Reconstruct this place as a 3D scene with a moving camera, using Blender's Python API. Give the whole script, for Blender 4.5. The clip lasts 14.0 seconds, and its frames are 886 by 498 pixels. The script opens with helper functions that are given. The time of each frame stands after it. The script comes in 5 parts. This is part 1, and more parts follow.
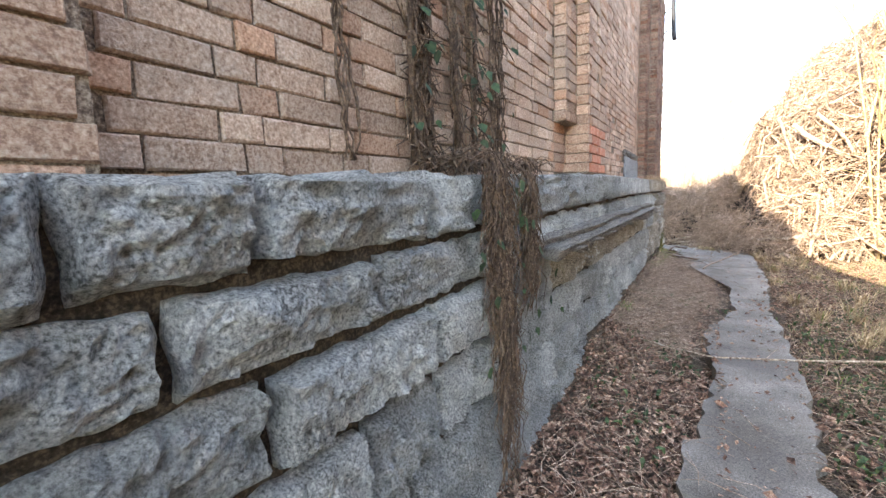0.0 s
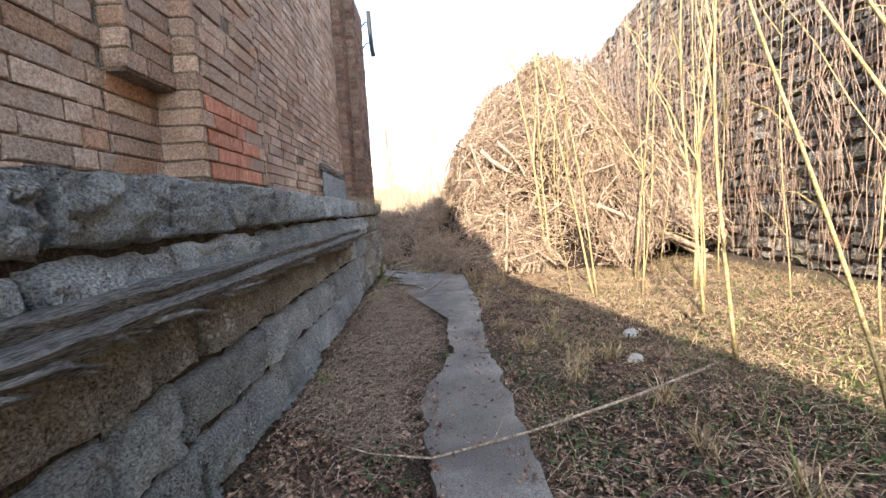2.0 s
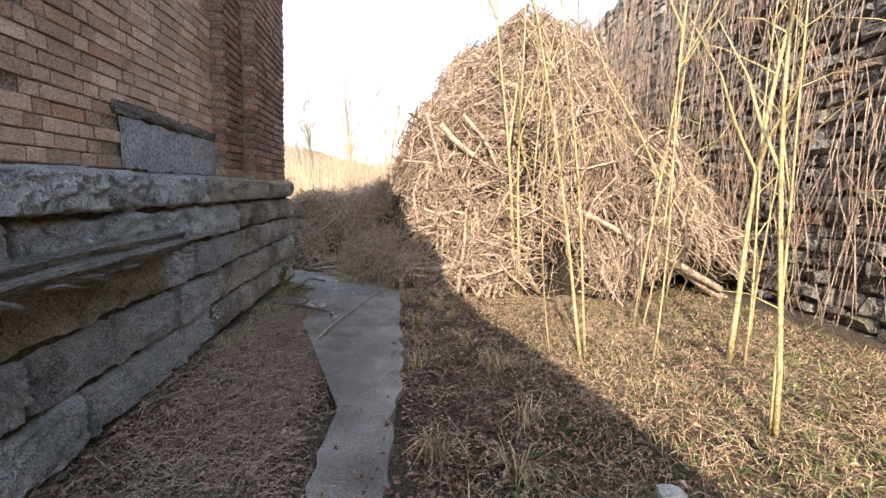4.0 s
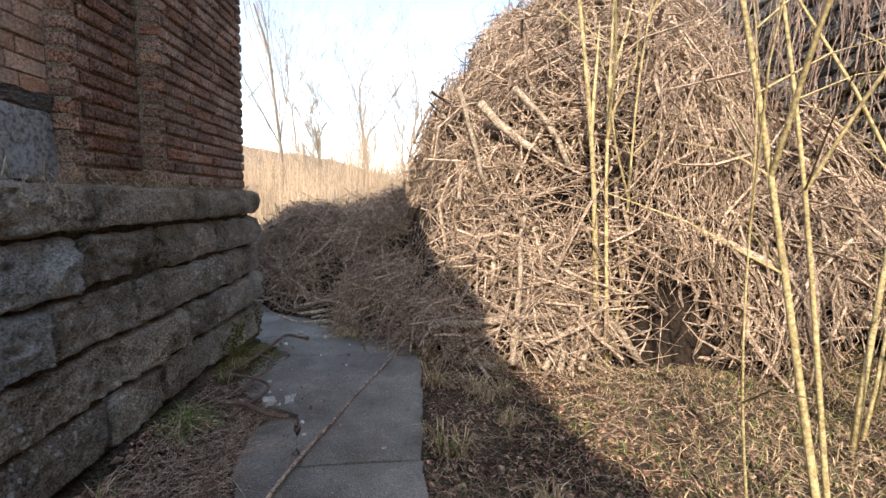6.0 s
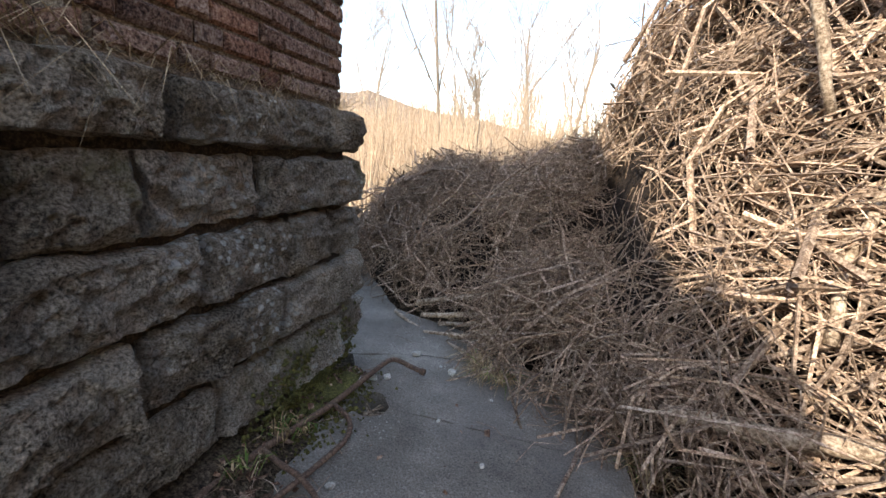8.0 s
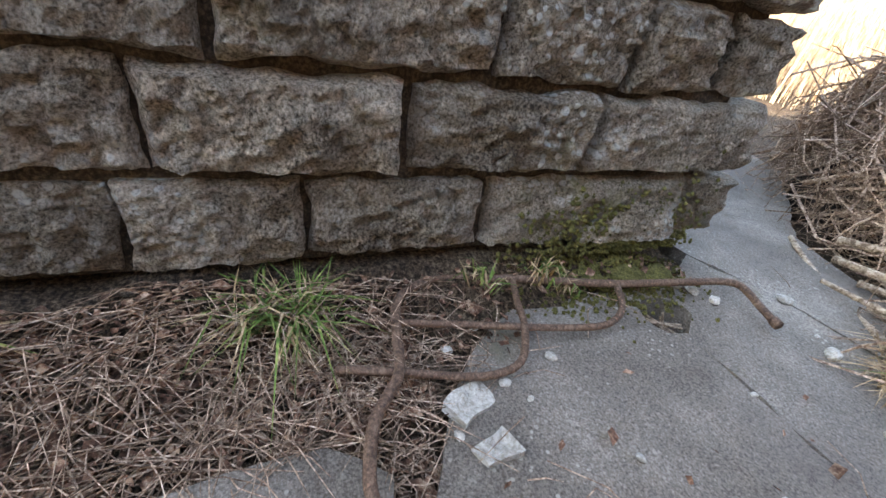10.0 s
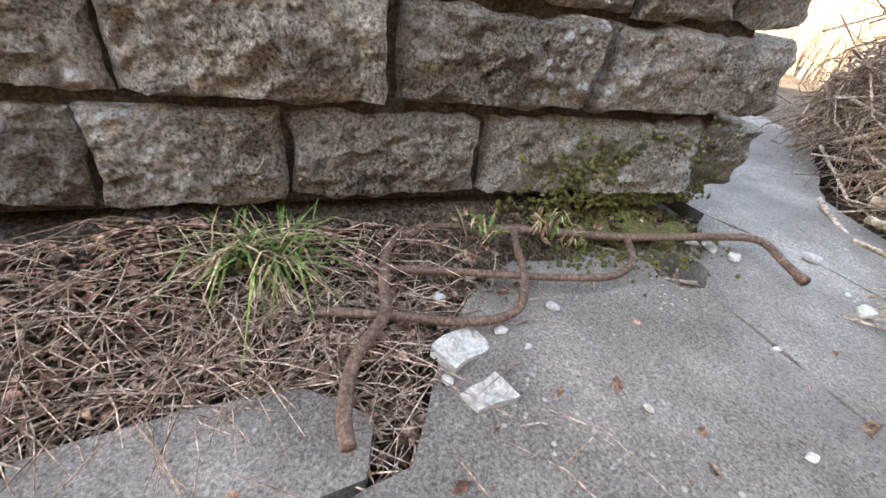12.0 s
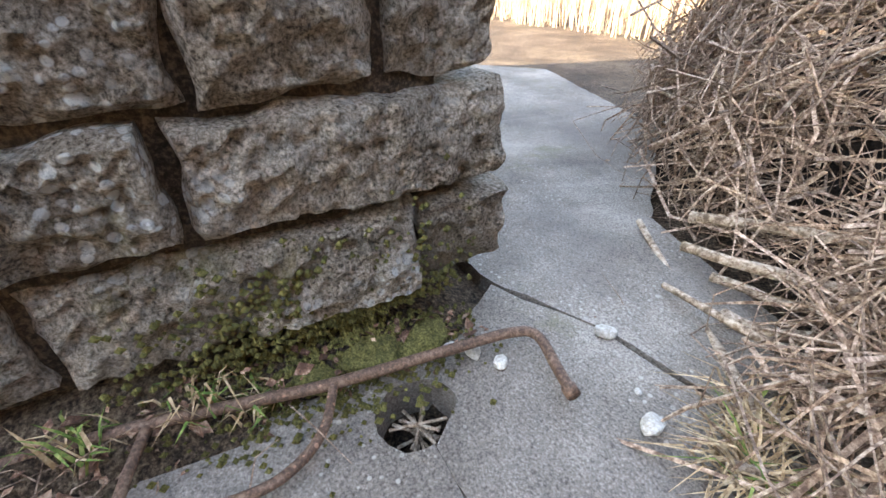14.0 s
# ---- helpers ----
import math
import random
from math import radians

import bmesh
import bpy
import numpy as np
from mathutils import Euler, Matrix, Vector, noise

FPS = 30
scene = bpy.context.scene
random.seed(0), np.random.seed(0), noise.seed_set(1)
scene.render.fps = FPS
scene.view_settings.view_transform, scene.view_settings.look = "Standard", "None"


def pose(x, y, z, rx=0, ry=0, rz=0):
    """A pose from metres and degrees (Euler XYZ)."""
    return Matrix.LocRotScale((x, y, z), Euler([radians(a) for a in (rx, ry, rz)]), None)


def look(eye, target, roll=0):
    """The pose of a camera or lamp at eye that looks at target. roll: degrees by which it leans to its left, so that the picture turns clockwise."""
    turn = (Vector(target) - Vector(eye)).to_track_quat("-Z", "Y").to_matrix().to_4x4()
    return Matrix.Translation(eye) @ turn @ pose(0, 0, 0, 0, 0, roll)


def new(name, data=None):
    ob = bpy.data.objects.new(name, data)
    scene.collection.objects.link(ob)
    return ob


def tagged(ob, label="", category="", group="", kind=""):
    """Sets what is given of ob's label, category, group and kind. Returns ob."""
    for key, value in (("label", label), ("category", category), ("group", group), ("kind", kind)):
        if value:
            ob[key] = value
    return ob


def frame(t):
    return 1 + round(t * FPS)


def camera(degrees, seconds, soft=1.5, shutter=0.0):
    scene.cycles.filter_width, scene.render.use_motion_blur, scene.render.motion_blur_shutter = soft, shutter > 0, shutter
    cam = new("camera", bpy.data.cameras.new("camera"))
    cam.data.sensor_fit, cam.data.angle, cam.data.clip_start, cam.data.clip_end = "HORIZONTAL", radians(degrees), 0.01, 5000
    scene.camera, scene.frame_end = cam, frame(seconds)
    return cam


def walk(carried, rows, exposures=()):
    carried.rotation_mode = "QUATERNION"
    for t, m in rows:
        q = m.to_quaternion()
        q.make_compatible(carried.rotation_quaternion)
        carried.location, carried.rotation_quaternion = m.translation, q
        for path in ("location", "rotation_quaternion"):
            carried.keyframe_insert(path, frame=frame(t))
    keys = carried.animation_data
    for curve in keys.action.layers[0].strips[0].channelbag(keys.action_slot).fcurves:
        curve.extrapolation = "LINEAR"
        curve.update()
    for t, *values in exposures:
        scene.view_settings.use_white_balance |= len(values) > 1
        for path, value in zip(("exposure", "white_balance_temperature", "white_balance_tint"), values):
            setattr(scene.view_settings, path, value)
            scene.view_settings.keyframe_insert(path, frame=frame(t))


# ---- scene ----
# camera and walk
cam = camera(92.0, 14.0)
PATH = [
    (0, (0.848, 2.203, 1.427), (-0.298, 4.061, 1.152), -2.0),
    (0.5, (0.877, 2.657, 1.388), (0.068, 4.690, 1.163), -1.7),
    (1, (0.867, 3.109, 1.412), (0.406, 5.254, 1.241), -3.2),
    (1.5, (0.924, 3.526, 1.394), (0.749, 5.713, 1.235), -4.5),
    (2, (0.999, 4.008, 1.356), (1.074, 6.199, 1.157), -3.6),
    (4.5, (1.590, 6.964, 1.562), (1.843, 9.129, 1.261), 2.6),
    (5, (1.594, 7.536, 1.569), (1.775, 9.713, 1.307), 2.4),
    (5.5, (1.572, 8.136, 1.558), (1.740, 10.314, 1.302), 1.9),
    (6, (1.559, 8.694, 1.552), (1.728, 10.872, 1.294), 1.6),
    (6.5, (1.482, 9.287, 1.547), (1.665, 11.463, 1.275), 1.7),
    (7, (1.388, 9.847, 1.533), (1.527, 12.024, 1.249), 1.8),
    (7.5, (1.310, 10.366, 1.499), (1.206, 12.540, 1.173), 2.2),
    (8, (1.181, 10.794, 1.385), (0.634, 12.872, 0.912), 4.8),
    (8.5, (1.135, 11.122, 1.296), (0.030, 12.911, 0.650), 7.1),
    (9, (1.146, 11.351, 1.209), (-0.430, 12.631, 0.363), 8.5),
    (11.5, (1.243, 11.354, 0.826), (-0.435, 11.956, -0.464), 8.5),
    (12, (1.222, 11.437, 0.838), (-0.468, 12.142, -0.382), 8.5),
    (12.5, (1.105, 11.605, 0.870), (-0.558, 12.452, -0.295), 7.3),
    (13, (0.965, 11.809, 0.937), (-0.617, 12.758, -0.262), 5.7),
    (13.5, (0.947, 12.118, 0.976), (-0.654, 13.034, -0.222), 1.8),
    (14, (0.994, 12.483, 0.990), (-0.629, 13.364, -0.204), -0.6),
]
walk(cam, [(t, look(e, g, r)) for t, e, g, r in PATH],
     exposures=[(0.0, 3.5, 7300, 10), (0.5, 3.2, 7250, 10), (1.0, 2.95, 7200, 10), (2.0, 2.7, 7100, 10), (4.5, 2.2, 7000, 10), (7.0, 1.8, 6900, 10), (9.0, 2.6, 7100, 9), (11.5, 3.9, 7900, 11), (14.0, 3.7, 7600, 11)])

# world and sun: low winter sun from behind the walker, over the building
SUN_EL, SUN_AZ = 35.0, 70.0        # elevation; heading of the light measured from +x towards +y
world = bpy.data.worlds.new("sky")
scene.world = world
world.use_nodes = True
wn, wl = world.node_tree.nodes, world.node_tree.links
wn.clear()
w_out = wn.new("ShaderNodeOutputWorld")
w_bg = wn.new("ShaderNodeBackground")
w_sky = wn.new("ShaderNodeTexSky")
w_sky.sky_type = "NISHITA"
w_sky.sun_disc = False
w_sky.sun_elevation = radians(SUN_EL)
w_sky.sun_rotation = radians(200.0)
w_sky.air_density, w_sky.dust_density, w_sky.ozone_density = 1.0, 0.7, 1.0
w_co = wn.new("ShaderNodeTexCoord")
w_map = wn.new("ShaderNodeMapping")
w_map.inputs["Scale"].default_value = (1.0, 1.0, 2.6)
w_noise = wn.new("ShaderNodeTexNoise")
w_noise.inputs["Scale"].default_value = 2.2
w_noise.inputs["Detail"].default_value = 8
w_noise.inputs["Roughness"].default_value = 0.55
w_ramp = wn.new("ShaderNodeValToRGB")
w_ramp.color_ramp.elements[0].position = 0.55
w_ramp.color_ramp.elements[1].position = 0.78
w_mix = wn.new("ShaderNodeMixRGB")
w_mix.inputs["Color2"].default_value = (4.9, 4.95, 5.0, 1)
wl.new(w_co.outputs["Generated"], w_map.inputs["Vector"])
wl.new(w_map.outputs[0], w_noise.inputs["Vector"])
wl.new(w_noise.outputs["Fac"], w_ramp.inputs["Fac"])
wl.new(w_ramp.outputs["Color"], w_mix.inputs["Fac"])
wl.new(w_sky.outputs[0], w_mix.inputs["Color1"])
wl.new(w_mix.outputs[0], w_bg.inputs["Color"])
wl.new(w_bg.outputs[0], w_out.inputs["Surface"])
w_bg.inputs["Strength"].default_value = 0.15

sun = new("sun", bpy.data.lights.new("sun", "SUN"))
sun.data.energy, sun.data.angle, sun.data.color = 2.2, radians(0.6), (1.0, 0.93, 0.82)
_a, _e = radians(SUN_AZ), radians(SUN_EL)
SUN_DIR = Vector((math.cos(_a) * math.cos(_e), math.sin(_a) * math.cos(_e), -math.sin(_e)))
sun.rotation_euler = SUN_DIR.to_track_quat("-Z", "Y").to_euler()
sun.location = (-10, -20, 25)


# ---- materials ----
def hexc(r, g, b):
    return (r, g, b, 1.0)


def surface(name, stops, scale=6.0, fine=60.0, rough=0.9, bump=0.4, bump_dist=0.01, vary=0.25, spots=None, stretch=(1, 1, 1), detail=9.0, moss=None, island=False, relief=None, broad=0.4, relief_shade=0.45, pits=None, blotch=None, odd=None):
    """A procedural surface: colour stops over noise at two scales, piece to piece variation, optional spots (colour,
    scale, amount) and a moss tint (colour, scale, threshold), relief from the same noises; the relief also darkens low
    spots in the colour as painted shade. pits: (scale, darkness) of small dark hollows;
    blotch: (colour, scale, threshold, amount) of wide stains; odd: (colour, share) of pieces of another colour."""
    m = bpy.data.materials.new(name)
    m.use_nodes = True
    n, l = m.node_tree.nodes, m.node_tree.links
    bsdf = n["Principled BSDF"]
    bsdf.inputs["Roughness"].default_value = rough
    bsdf.inputs["Specular IOR Level"].default_value = 0.25
    geo = n.new("ShaderNodeNewGeometry")
    mp = n.new("ShaderNodeMapping")
    mp.inputs["Scale"].default_value = stretch
    l.new(geo.outputs["Position"], mp.inputs["Vector"])

    def noise_node(s, d, r=0.6):
        t = n.new("ShaderNodeTexNoise")
        t.inputs["Scale"].default_value, t.inputs["Detail"].default_value, t.inputs["Roughness"].default_value = s, d, r
        l.new(mp.outputs[0], t.inputs["Vector"])
        return t

    big, small = noise_node(scale, detail), noise_node(fine, 6.0, 0.65)
    mixf = n.new("ShaderNodeMath")
    mixf.operation = "MULTIPLY_ADD"
    mixf.inputs[1].default_value = 1.0 - broad
    l.new(small.outputs["Fac"], mixf.inputs[0])
    half = n.new("ShaderNodeMath")
    half.operation = "MULTIPLY"
    half.inputs[1].default_value = broad
    l.new(big.outputs["Fac"], half.inputs[0])
    l.new(half.outputs[0], mixf.inputs[2])
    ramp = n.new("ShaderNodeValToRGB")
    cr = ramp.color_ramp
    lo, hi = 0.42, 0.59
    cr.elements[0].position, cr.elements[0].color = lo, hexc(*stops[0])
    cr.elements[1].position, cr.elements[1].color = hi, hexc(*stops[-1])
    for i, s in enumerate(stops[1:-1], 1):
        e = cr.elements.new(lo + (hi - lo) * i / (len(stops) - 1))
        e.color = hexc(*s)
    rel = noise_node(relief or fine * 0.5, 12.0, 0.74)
    # relief noise also drives the colour: crevice shade painted into low spots
    relief_grain = n.new("ShaderNodeMix")
    relief_grain.inputs["Factor"].default_value = relief_shade
    l.new(mixf.outputs[0], relief_grain.inputs["A"])
    l.new(rel.outputs["Fac"], relief_grain.inputs["B"])
    l.new(relief_grain.outputs["Result"], ramp.inputs["Fac"])
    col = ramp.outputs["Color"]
    if vary:
        hsv = n.new("ShaderNodeHueSaturation")
        rng = n.new("ShaderNodeMapRange")
        rng.inputs["To Min"].default_value, rng.inputs["To Max"].default_value = 1.0 - vary, 1.0 + vary
        if island:
            l.new(geo.outputs["Random Per Island"], rng.inputs["Value"])
        else:
            oi = n.new("ShaderNodeObjectInfo")
            l.new(oi.outputs["Random"], rng.inputs["Value"])
        l.new(rng.outputs[0], hsv.inputs["Value"])
        l.new(col, hsv.inputs["Color"])
        col = hsv.outputs["Color"]
    if moss:
        mc, ms, th = moss
        mn = noise_node(ms, 8.0, 0.7)
        mr = n.new("ShaderNodeValToRGB")
        mr.color_ramp.elements[0].position, mr.color_ramp.elements[1].position = th, th + 0.14
        l.new(mn.outputs["Fac"], mr.inputs["Fac"])
        mm = n.new("ShaderNodeMixRGB")
        mm.inputs["Color2"].default_value = hexc(*mc)
        l.new(mr.outputs["Color"], mm.inputs["Fac"])
        l.new(col, mm.inputs["Color1"])
        col = mm.outputs["Color"]
    if spots:
        sc, ss, amount = spots
        v = n.new("ShaderNodeTexVoronoi")
        v.inputs["Scale"].default_value = ss
        l.new(mp.outputs[0], v.inputs["Vector"])
        wob = noise_node(ss * 0.35, 4.0)
        sm = n.new("ShaderNodeMath")
        sm.operation = "MULTIPLY"
        l.new(v.outputs["Distance"], sm.inputs[0])
        l.new(wob.outputs["Fac"], sm.inputs[1])
        sr = n.new("ShaderNodeValToRGB")
        sr.color_ramp.elements[0].position, sr.color_ramp.elements[0].color = amount, (1, 1, 1, 1)
        sr.color_ramp.elements[1].position, sr.color_ramp.elements[1].color = amount * 1.25 + 0.004, (0, 0, 0, 1)
        l.new(sm.outputs[0], sr.inputs["Fac"])
        sx = n.new("ShaderNodeMixRGB")
        sx.inputs["Color2"].default_value = hexc(*sc)
        sk = noise_node(1.6, 3.0)
        skr = n.new("ShaderNodeValToRGB")
        skr.color_ramp.elements[0].position, skr.color_ramp.elements[1].position = 0.5, 0.6
        l.new(sk.outputs["Fac"], skr.inputs["Fac"])
        skm = n.new("ShaderNodeMath")
        skm.operation = "MULTIPLY"
        l.new(sr.outputs["Color"], skm.inputs[0])
        l.new(skr.outputs["Color"], skm.inputs[1])
        l.new(skm.outputs[0], sx.inputs["Fac"])
        l.new(col, sx.inputs["Color1"])
        col = sx.outputs["Color"]
    if odd:
        oc, share = odd
        om = n.new("ShaderNodeMixRGB")
        om.blend_type = "MULTIPLY"
        om.inputs["Color2"].default_value = hexc(*oc)
        src = geo.outputs["Random Per Island"] if island else n.new("ShaderNodeObjectInfo").outputs["Random"]
        scr = n.new("ShaderNodeMath")
        scr.operation = "MULTIPLY"
        scr.inputs[1].default_value = 7.31
        l.new(src, scr.inputs[0])
        frc = n.new("ShaderNodeMath")
        frc.operation = "FRACT"
        l.new(scr.outputs[0], frc.inputs[0])
        omr = n.new("ShaderNodeMapRange")
        omr.inputs["From Min"].default_value, omr.inputs["From Max"].default_value = 1.0 - share, 1.0
        l.new(frc.outputs[0], omr.inputs["Value"])
        l.new(omr.outputs[0], om.inputs["Fac"])
        l.new(col, om.inputs["Color1"])
        col = om.outputs["Color"]
    if blotch:
        bc, bsc, bth, amt = blotch
        bn = noise_node(bsc, 7.0, 0.62)
        brp = n.new("ShaderNodeMapRange")
        brp.inputs["From Min"].default_value, brp.inputs["From Max"].default_value = bth, bth + 0.12
        brp.inputs["To Max"].default_value = amt
        l.new(bn.outputs["Fac"], brp.inputs["Value"])
        bx = n.new("ShaderNodeMixRGB")
        bx.inputs["Color2"].default_value = hexc(*bc)
        l.new(brp.outputs[0], bx.inputs["Fac"])
        l.new(col, bx.inputs["Color1"])
        col = bx.outputs["Color"]
    pit_h = None
    if pits:
        psc, dark_ = pits
        pn = noise_node(psc, 5.0, 0.72)
        pr = n.new("ShaderNodeMapRange")
        pr.inputs["From Min"].default_value, pr.inputs["From Max"].default_value = 0.36, 0.50
        pr.inputs["To Min"].default_value, pr.inputs["To Max"].default_value = dark_, 1.0
        l.new(pn.outputs["Fac"], pr.inputs["Value"])
        px = n.new("ShaderNodeMixRGB")
        px.blend_type = "MULTIPLY"
        px.inputs["Fac"].default_value = 1.0
        l.new(col, px.inputs["Color1"])
        l.new(pr.outputs[0], px.inputs["Color2"])
        col = px.outputs["Color"]
        pit_h = pr.outputs[0]
    l.new(col, bsdf.inputs["Base Color"])
    if bump:
        b = n.new("ShaderNodeBump")
        b.inputs["Strength"].default_value, b.inputs["Distance"].default_value = bump, bump_dist
        both = n.new("ShaderNodeMath")
        both.operation = "MULTIPLY_ADD"
        both.inputs[1].default_value = 0.6
        l.new(big.outputs["Fac"], both.inputs[0])
        l.new(rel.outputs["Fac"], both.inputs[2])
        height = both.outputs[0]
        if pit_h is not None:
            add = n.new("ShaderNodeMath")
            add.operation = "MULTIPLY_ADD"
            add.inputs[1].default_value = 0.25
            l.new(pit_h, add.inputs[0])
            l.new(height, add.inputs[2])
            height = add.outputs[0]
        l.new(height, b.inputs["Height"])
        l.new(b.outputs[0], bsdf.inputs["Normal"])
    return m


# both stones take half their tone from the relief, as painted crevice shade
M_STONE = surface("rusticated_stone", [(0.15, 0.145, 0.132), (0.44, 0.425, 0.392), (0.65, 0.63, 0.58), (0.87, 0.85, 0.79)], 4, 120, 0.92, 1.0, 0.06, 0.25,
                  spots=((0.80, 0.79, 0.74), 34, 0.07), moss=((0.22, 0.23, 0.13), 1.7, 0.62), relief=90, broad=0.42, relief_shade=0.5, pits=(80, 0.55), blotch=((0.23, 0.235, 0.225), 1.4, 0.55, 0.5))
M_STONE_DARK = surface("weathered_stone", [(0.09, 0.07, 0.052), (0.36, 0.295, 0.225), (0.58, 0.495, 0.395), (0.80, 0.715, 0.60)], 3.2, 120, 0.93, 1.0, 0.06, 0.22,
                       spots=((0.82, 0.81, 0.76), 30, 0.15), moss=((0.19, 0.165, 0.055), 1.9, 0.58), relief=90, broad=0.42, relief_shade=0.5, pits=(75, 0.5), blotch=((0.085, 0.072, 0.06), 1.7, 0.56, 0.55))
M_JOINT = surface("old_mortar", [(0.018, 0.014, 0.01), (0.045, 0.034, 0.025), (0.12, 0.09, 0.063)], 12, 90, 0.95, 0.6, 0.01, 0)
M_BRICK = surface("buff_brick", [(0.29, 0.18, 0.122), (0.43, 0.29, 0.205), (0.53, 0.38, 0.278), (0.65, 0.495, 0.38)], 2.2, 110, 0.92, 0.8, 0.012, 0.22, broad=0.42, relief_shade=0.4, pits=(70, 0.75), blotch=((0.20, 0.165, 0.14), 1.1, 0.56, 0.5), odd=((0.86, 0.70, 0.60), 0.25))
M_BRICK_J = surface("buff_brick_rows", [(0.27, 0.158, 0.106), (0.41, 0.262, 0.182), (0.51, 0.352, 0.252), (0.61, 0.46, 0.345)], 2.2, 110, 0.92, 0.8, 0.012, 0.22, island=True, broad=0.42, relief_shade=0.4, pits=(70, 0.75), blotch=((0.22, 0.165, 0.13), 1.1, 0.57, 0.5), odd=((0.86, 0.70, 0.60), 0.25))
M_BRICK_OLD = surface("weathered_brick", [(0.11, 0.058, 0.042), (0.19, 0.105, 0.074), (0.28, 0.175, 0.125), (0.40, 0.30, 0.23)], 2.6, 110, 0.93, 0.8, 0.012, 0.3, island=True, pits=(55, 0.4), blotch=((0.035, 0.028, 0.025), 1.2, 0.55, 0.6), odd=((1.0, 0.75, 0.62), 0.4))
M_BRICK_RED = surface("repaired_red_brick", [(0.34, 0.12, 0.07), (0.50, 0.19, 0.11), (0.56, 0.34, 0.24)], 7, 60, 0.9, 0.5, 0.006, 0.15, stretch=(1, 3, 0.6))
M_MORTAR = surface("lime_mortar", [(0.08, 0.055, 0.04), (0.19, 0.14, 0.10), (0.40, 0.32, 0.24)], 10, 120, 0.95, 0.6, 0.008, 0)
M_RENDER = surface("cement_patch", [(0.15, 0.145, 0.14), (0.25, 0.245, 0.24), (0.34, 0.335, 0.325)], 5, 60, 0.9, 0.4, 0.006, 0, pits=(30, 0.6), blotch=((0.10, 0.09, 0.08), 2.0, 0.55, 0.5))
M_CONC = surface("worn_concrete", [(0.10, 0.084, 0.067), (0.18, 0.154, 0.127), (0.26, 0.226, 0.188), (0.40, 0.352, 0.295)], 1.5, 150, 0.88, 0.5, 0.006, 0,
                 spots=((0.40, 0.37, 0.31), 30, 0.075), moss=((0.15, 0.135, 0.065), 1.3, 0.60), relief=110, broad=0.5, relief_shade=0.3, pits=(90, 0.55), blotch=((0.135, 0.115, 0.10), 0.9, 0.51, 0.6))
M_SOIL = surface("litter_soil", [(0.028, 0.019, 0.014), (0.08, 0.055, 0.038), (0.18, 0.128, 0.085), (0.36, 0.27, 0.18)], 1.3, 90, 0.97, 1.0, 0.05, 0,
                 moss=((0.075, 0.085, 0.03), 0.9, 0.60), relief=60, pits=(38, 0.3))
M_TIMBER = surface("rotten_timber", [(0.07, 0.06, 0.05), (0.24, 0.205, 0.17), (0.48, 0.43, 0.37)], 5, 50, 0.95, 1.0, 0.05, 0, stretch=(6, 0.5, 6))
M_TWIG = surface("dead_twig", [(0.13, 0.085, 0.058), (0.31, 0.218, 0.155), (0.56, 0.435, 0.33)], 14, 70, 0.9, 0.3, 0.004, 0.45, island=True)
M_TWIG_DARK = surface("dark_dead_twig", [(0.12, 0.075, 0.052), (0.29, 0.20, 0.14), (0.56, 0.42, 0.31)], 14, 70, 0.9, 0.3, 0.004, 0.35, island=True)
M_LOG = surface("grey_dead_branch", [(0.13, 0.09, 0.06), (0.32, 0.24, 0.17), (0.54, 0.44, 0.34)], 9, 60, 0.92, 0.6, 0.008, 0.15, stretch=(1, 1, 1))
M_SAP = surface("ochre_sapling_bark", [(0.22, 0.165, 0.08), (0.40, 0.31, 0.15), (0.56, 0.455, 0.25)], 6, 60, 0.75, 0.3, 0.004, 0.12)
# near-black: the shade between the heap's sticks put into the colour
M_GAP_SHADE = surface("heap_gap_shade", [(0.012, 0.008, 0.006), (0.03, 0.02, 0.014), (0.06, 0.04, 0.027)], 5, 40, 0.97, 0.9, 0.05, 0)
M_RUBBLE = surface("rubble_stone", [(0.07, 0.06, 0.052), (0.17, 0.145, 0.12), (0.27, 0.235, 0.195), (0.42, 0.375, 0.315)], 5, 80, 0.93, 0.9, 0.03, 0.45, pits=(30, 0.3), odd=((1.3, 0.85, 0.68), 0.15), moss=((0.13, 0.125, 0.045), 1.2, 0.56), island=True)
M_RUBBLE_P = surface("rubble_stone_near", [(0.07, 0.06, 0.052), (0.17, 0.145, 0.12), (0.27, 0.235, 0.195), (0.42, 0.375, 0.315)], 5, 80, 0.93, 0.9, 0.03, 0.45, pits=(30, 0.3), odd=((1.3, 0.85, 0.68), 0.15), moss=((0.13, 0.125, 0.045), 1.2, 0.56))
M_RUBBLE_J = surface("rubble_joint", [(0.06, 0.05, 0.04), (0.14, 0.115, 0.088), (0.25, 0.21, 0.165)], 8, 60, 0.96, 0.8, 0.02, 0)
M_CREEPER = surface("dry_creeper", [(0.17, 0.105, 0.078), (0.32, 0.215, 0.16), (0.50, 0.375, 0.29)], 10, 60, 0.9, 0.2, 0.003, 0.3, island=True)
M_VINE = surface("matted_vine", [(0.04, 0.025, 0.017), (0.095, 0.06, 0.04), (0.21, 0.145, 0.095)], 12, 80, 0.95, 0.4, 0.005, 0.35, island=True)
M_IVY = surface("ivy_leaf", [(0.012, 0.024, 0.012), (0.028, 0.05, 0.02), (0.06, 0.085, 0.035)], 9, 50, 0.85, 0.1, 0.002, 0.3, island=True)
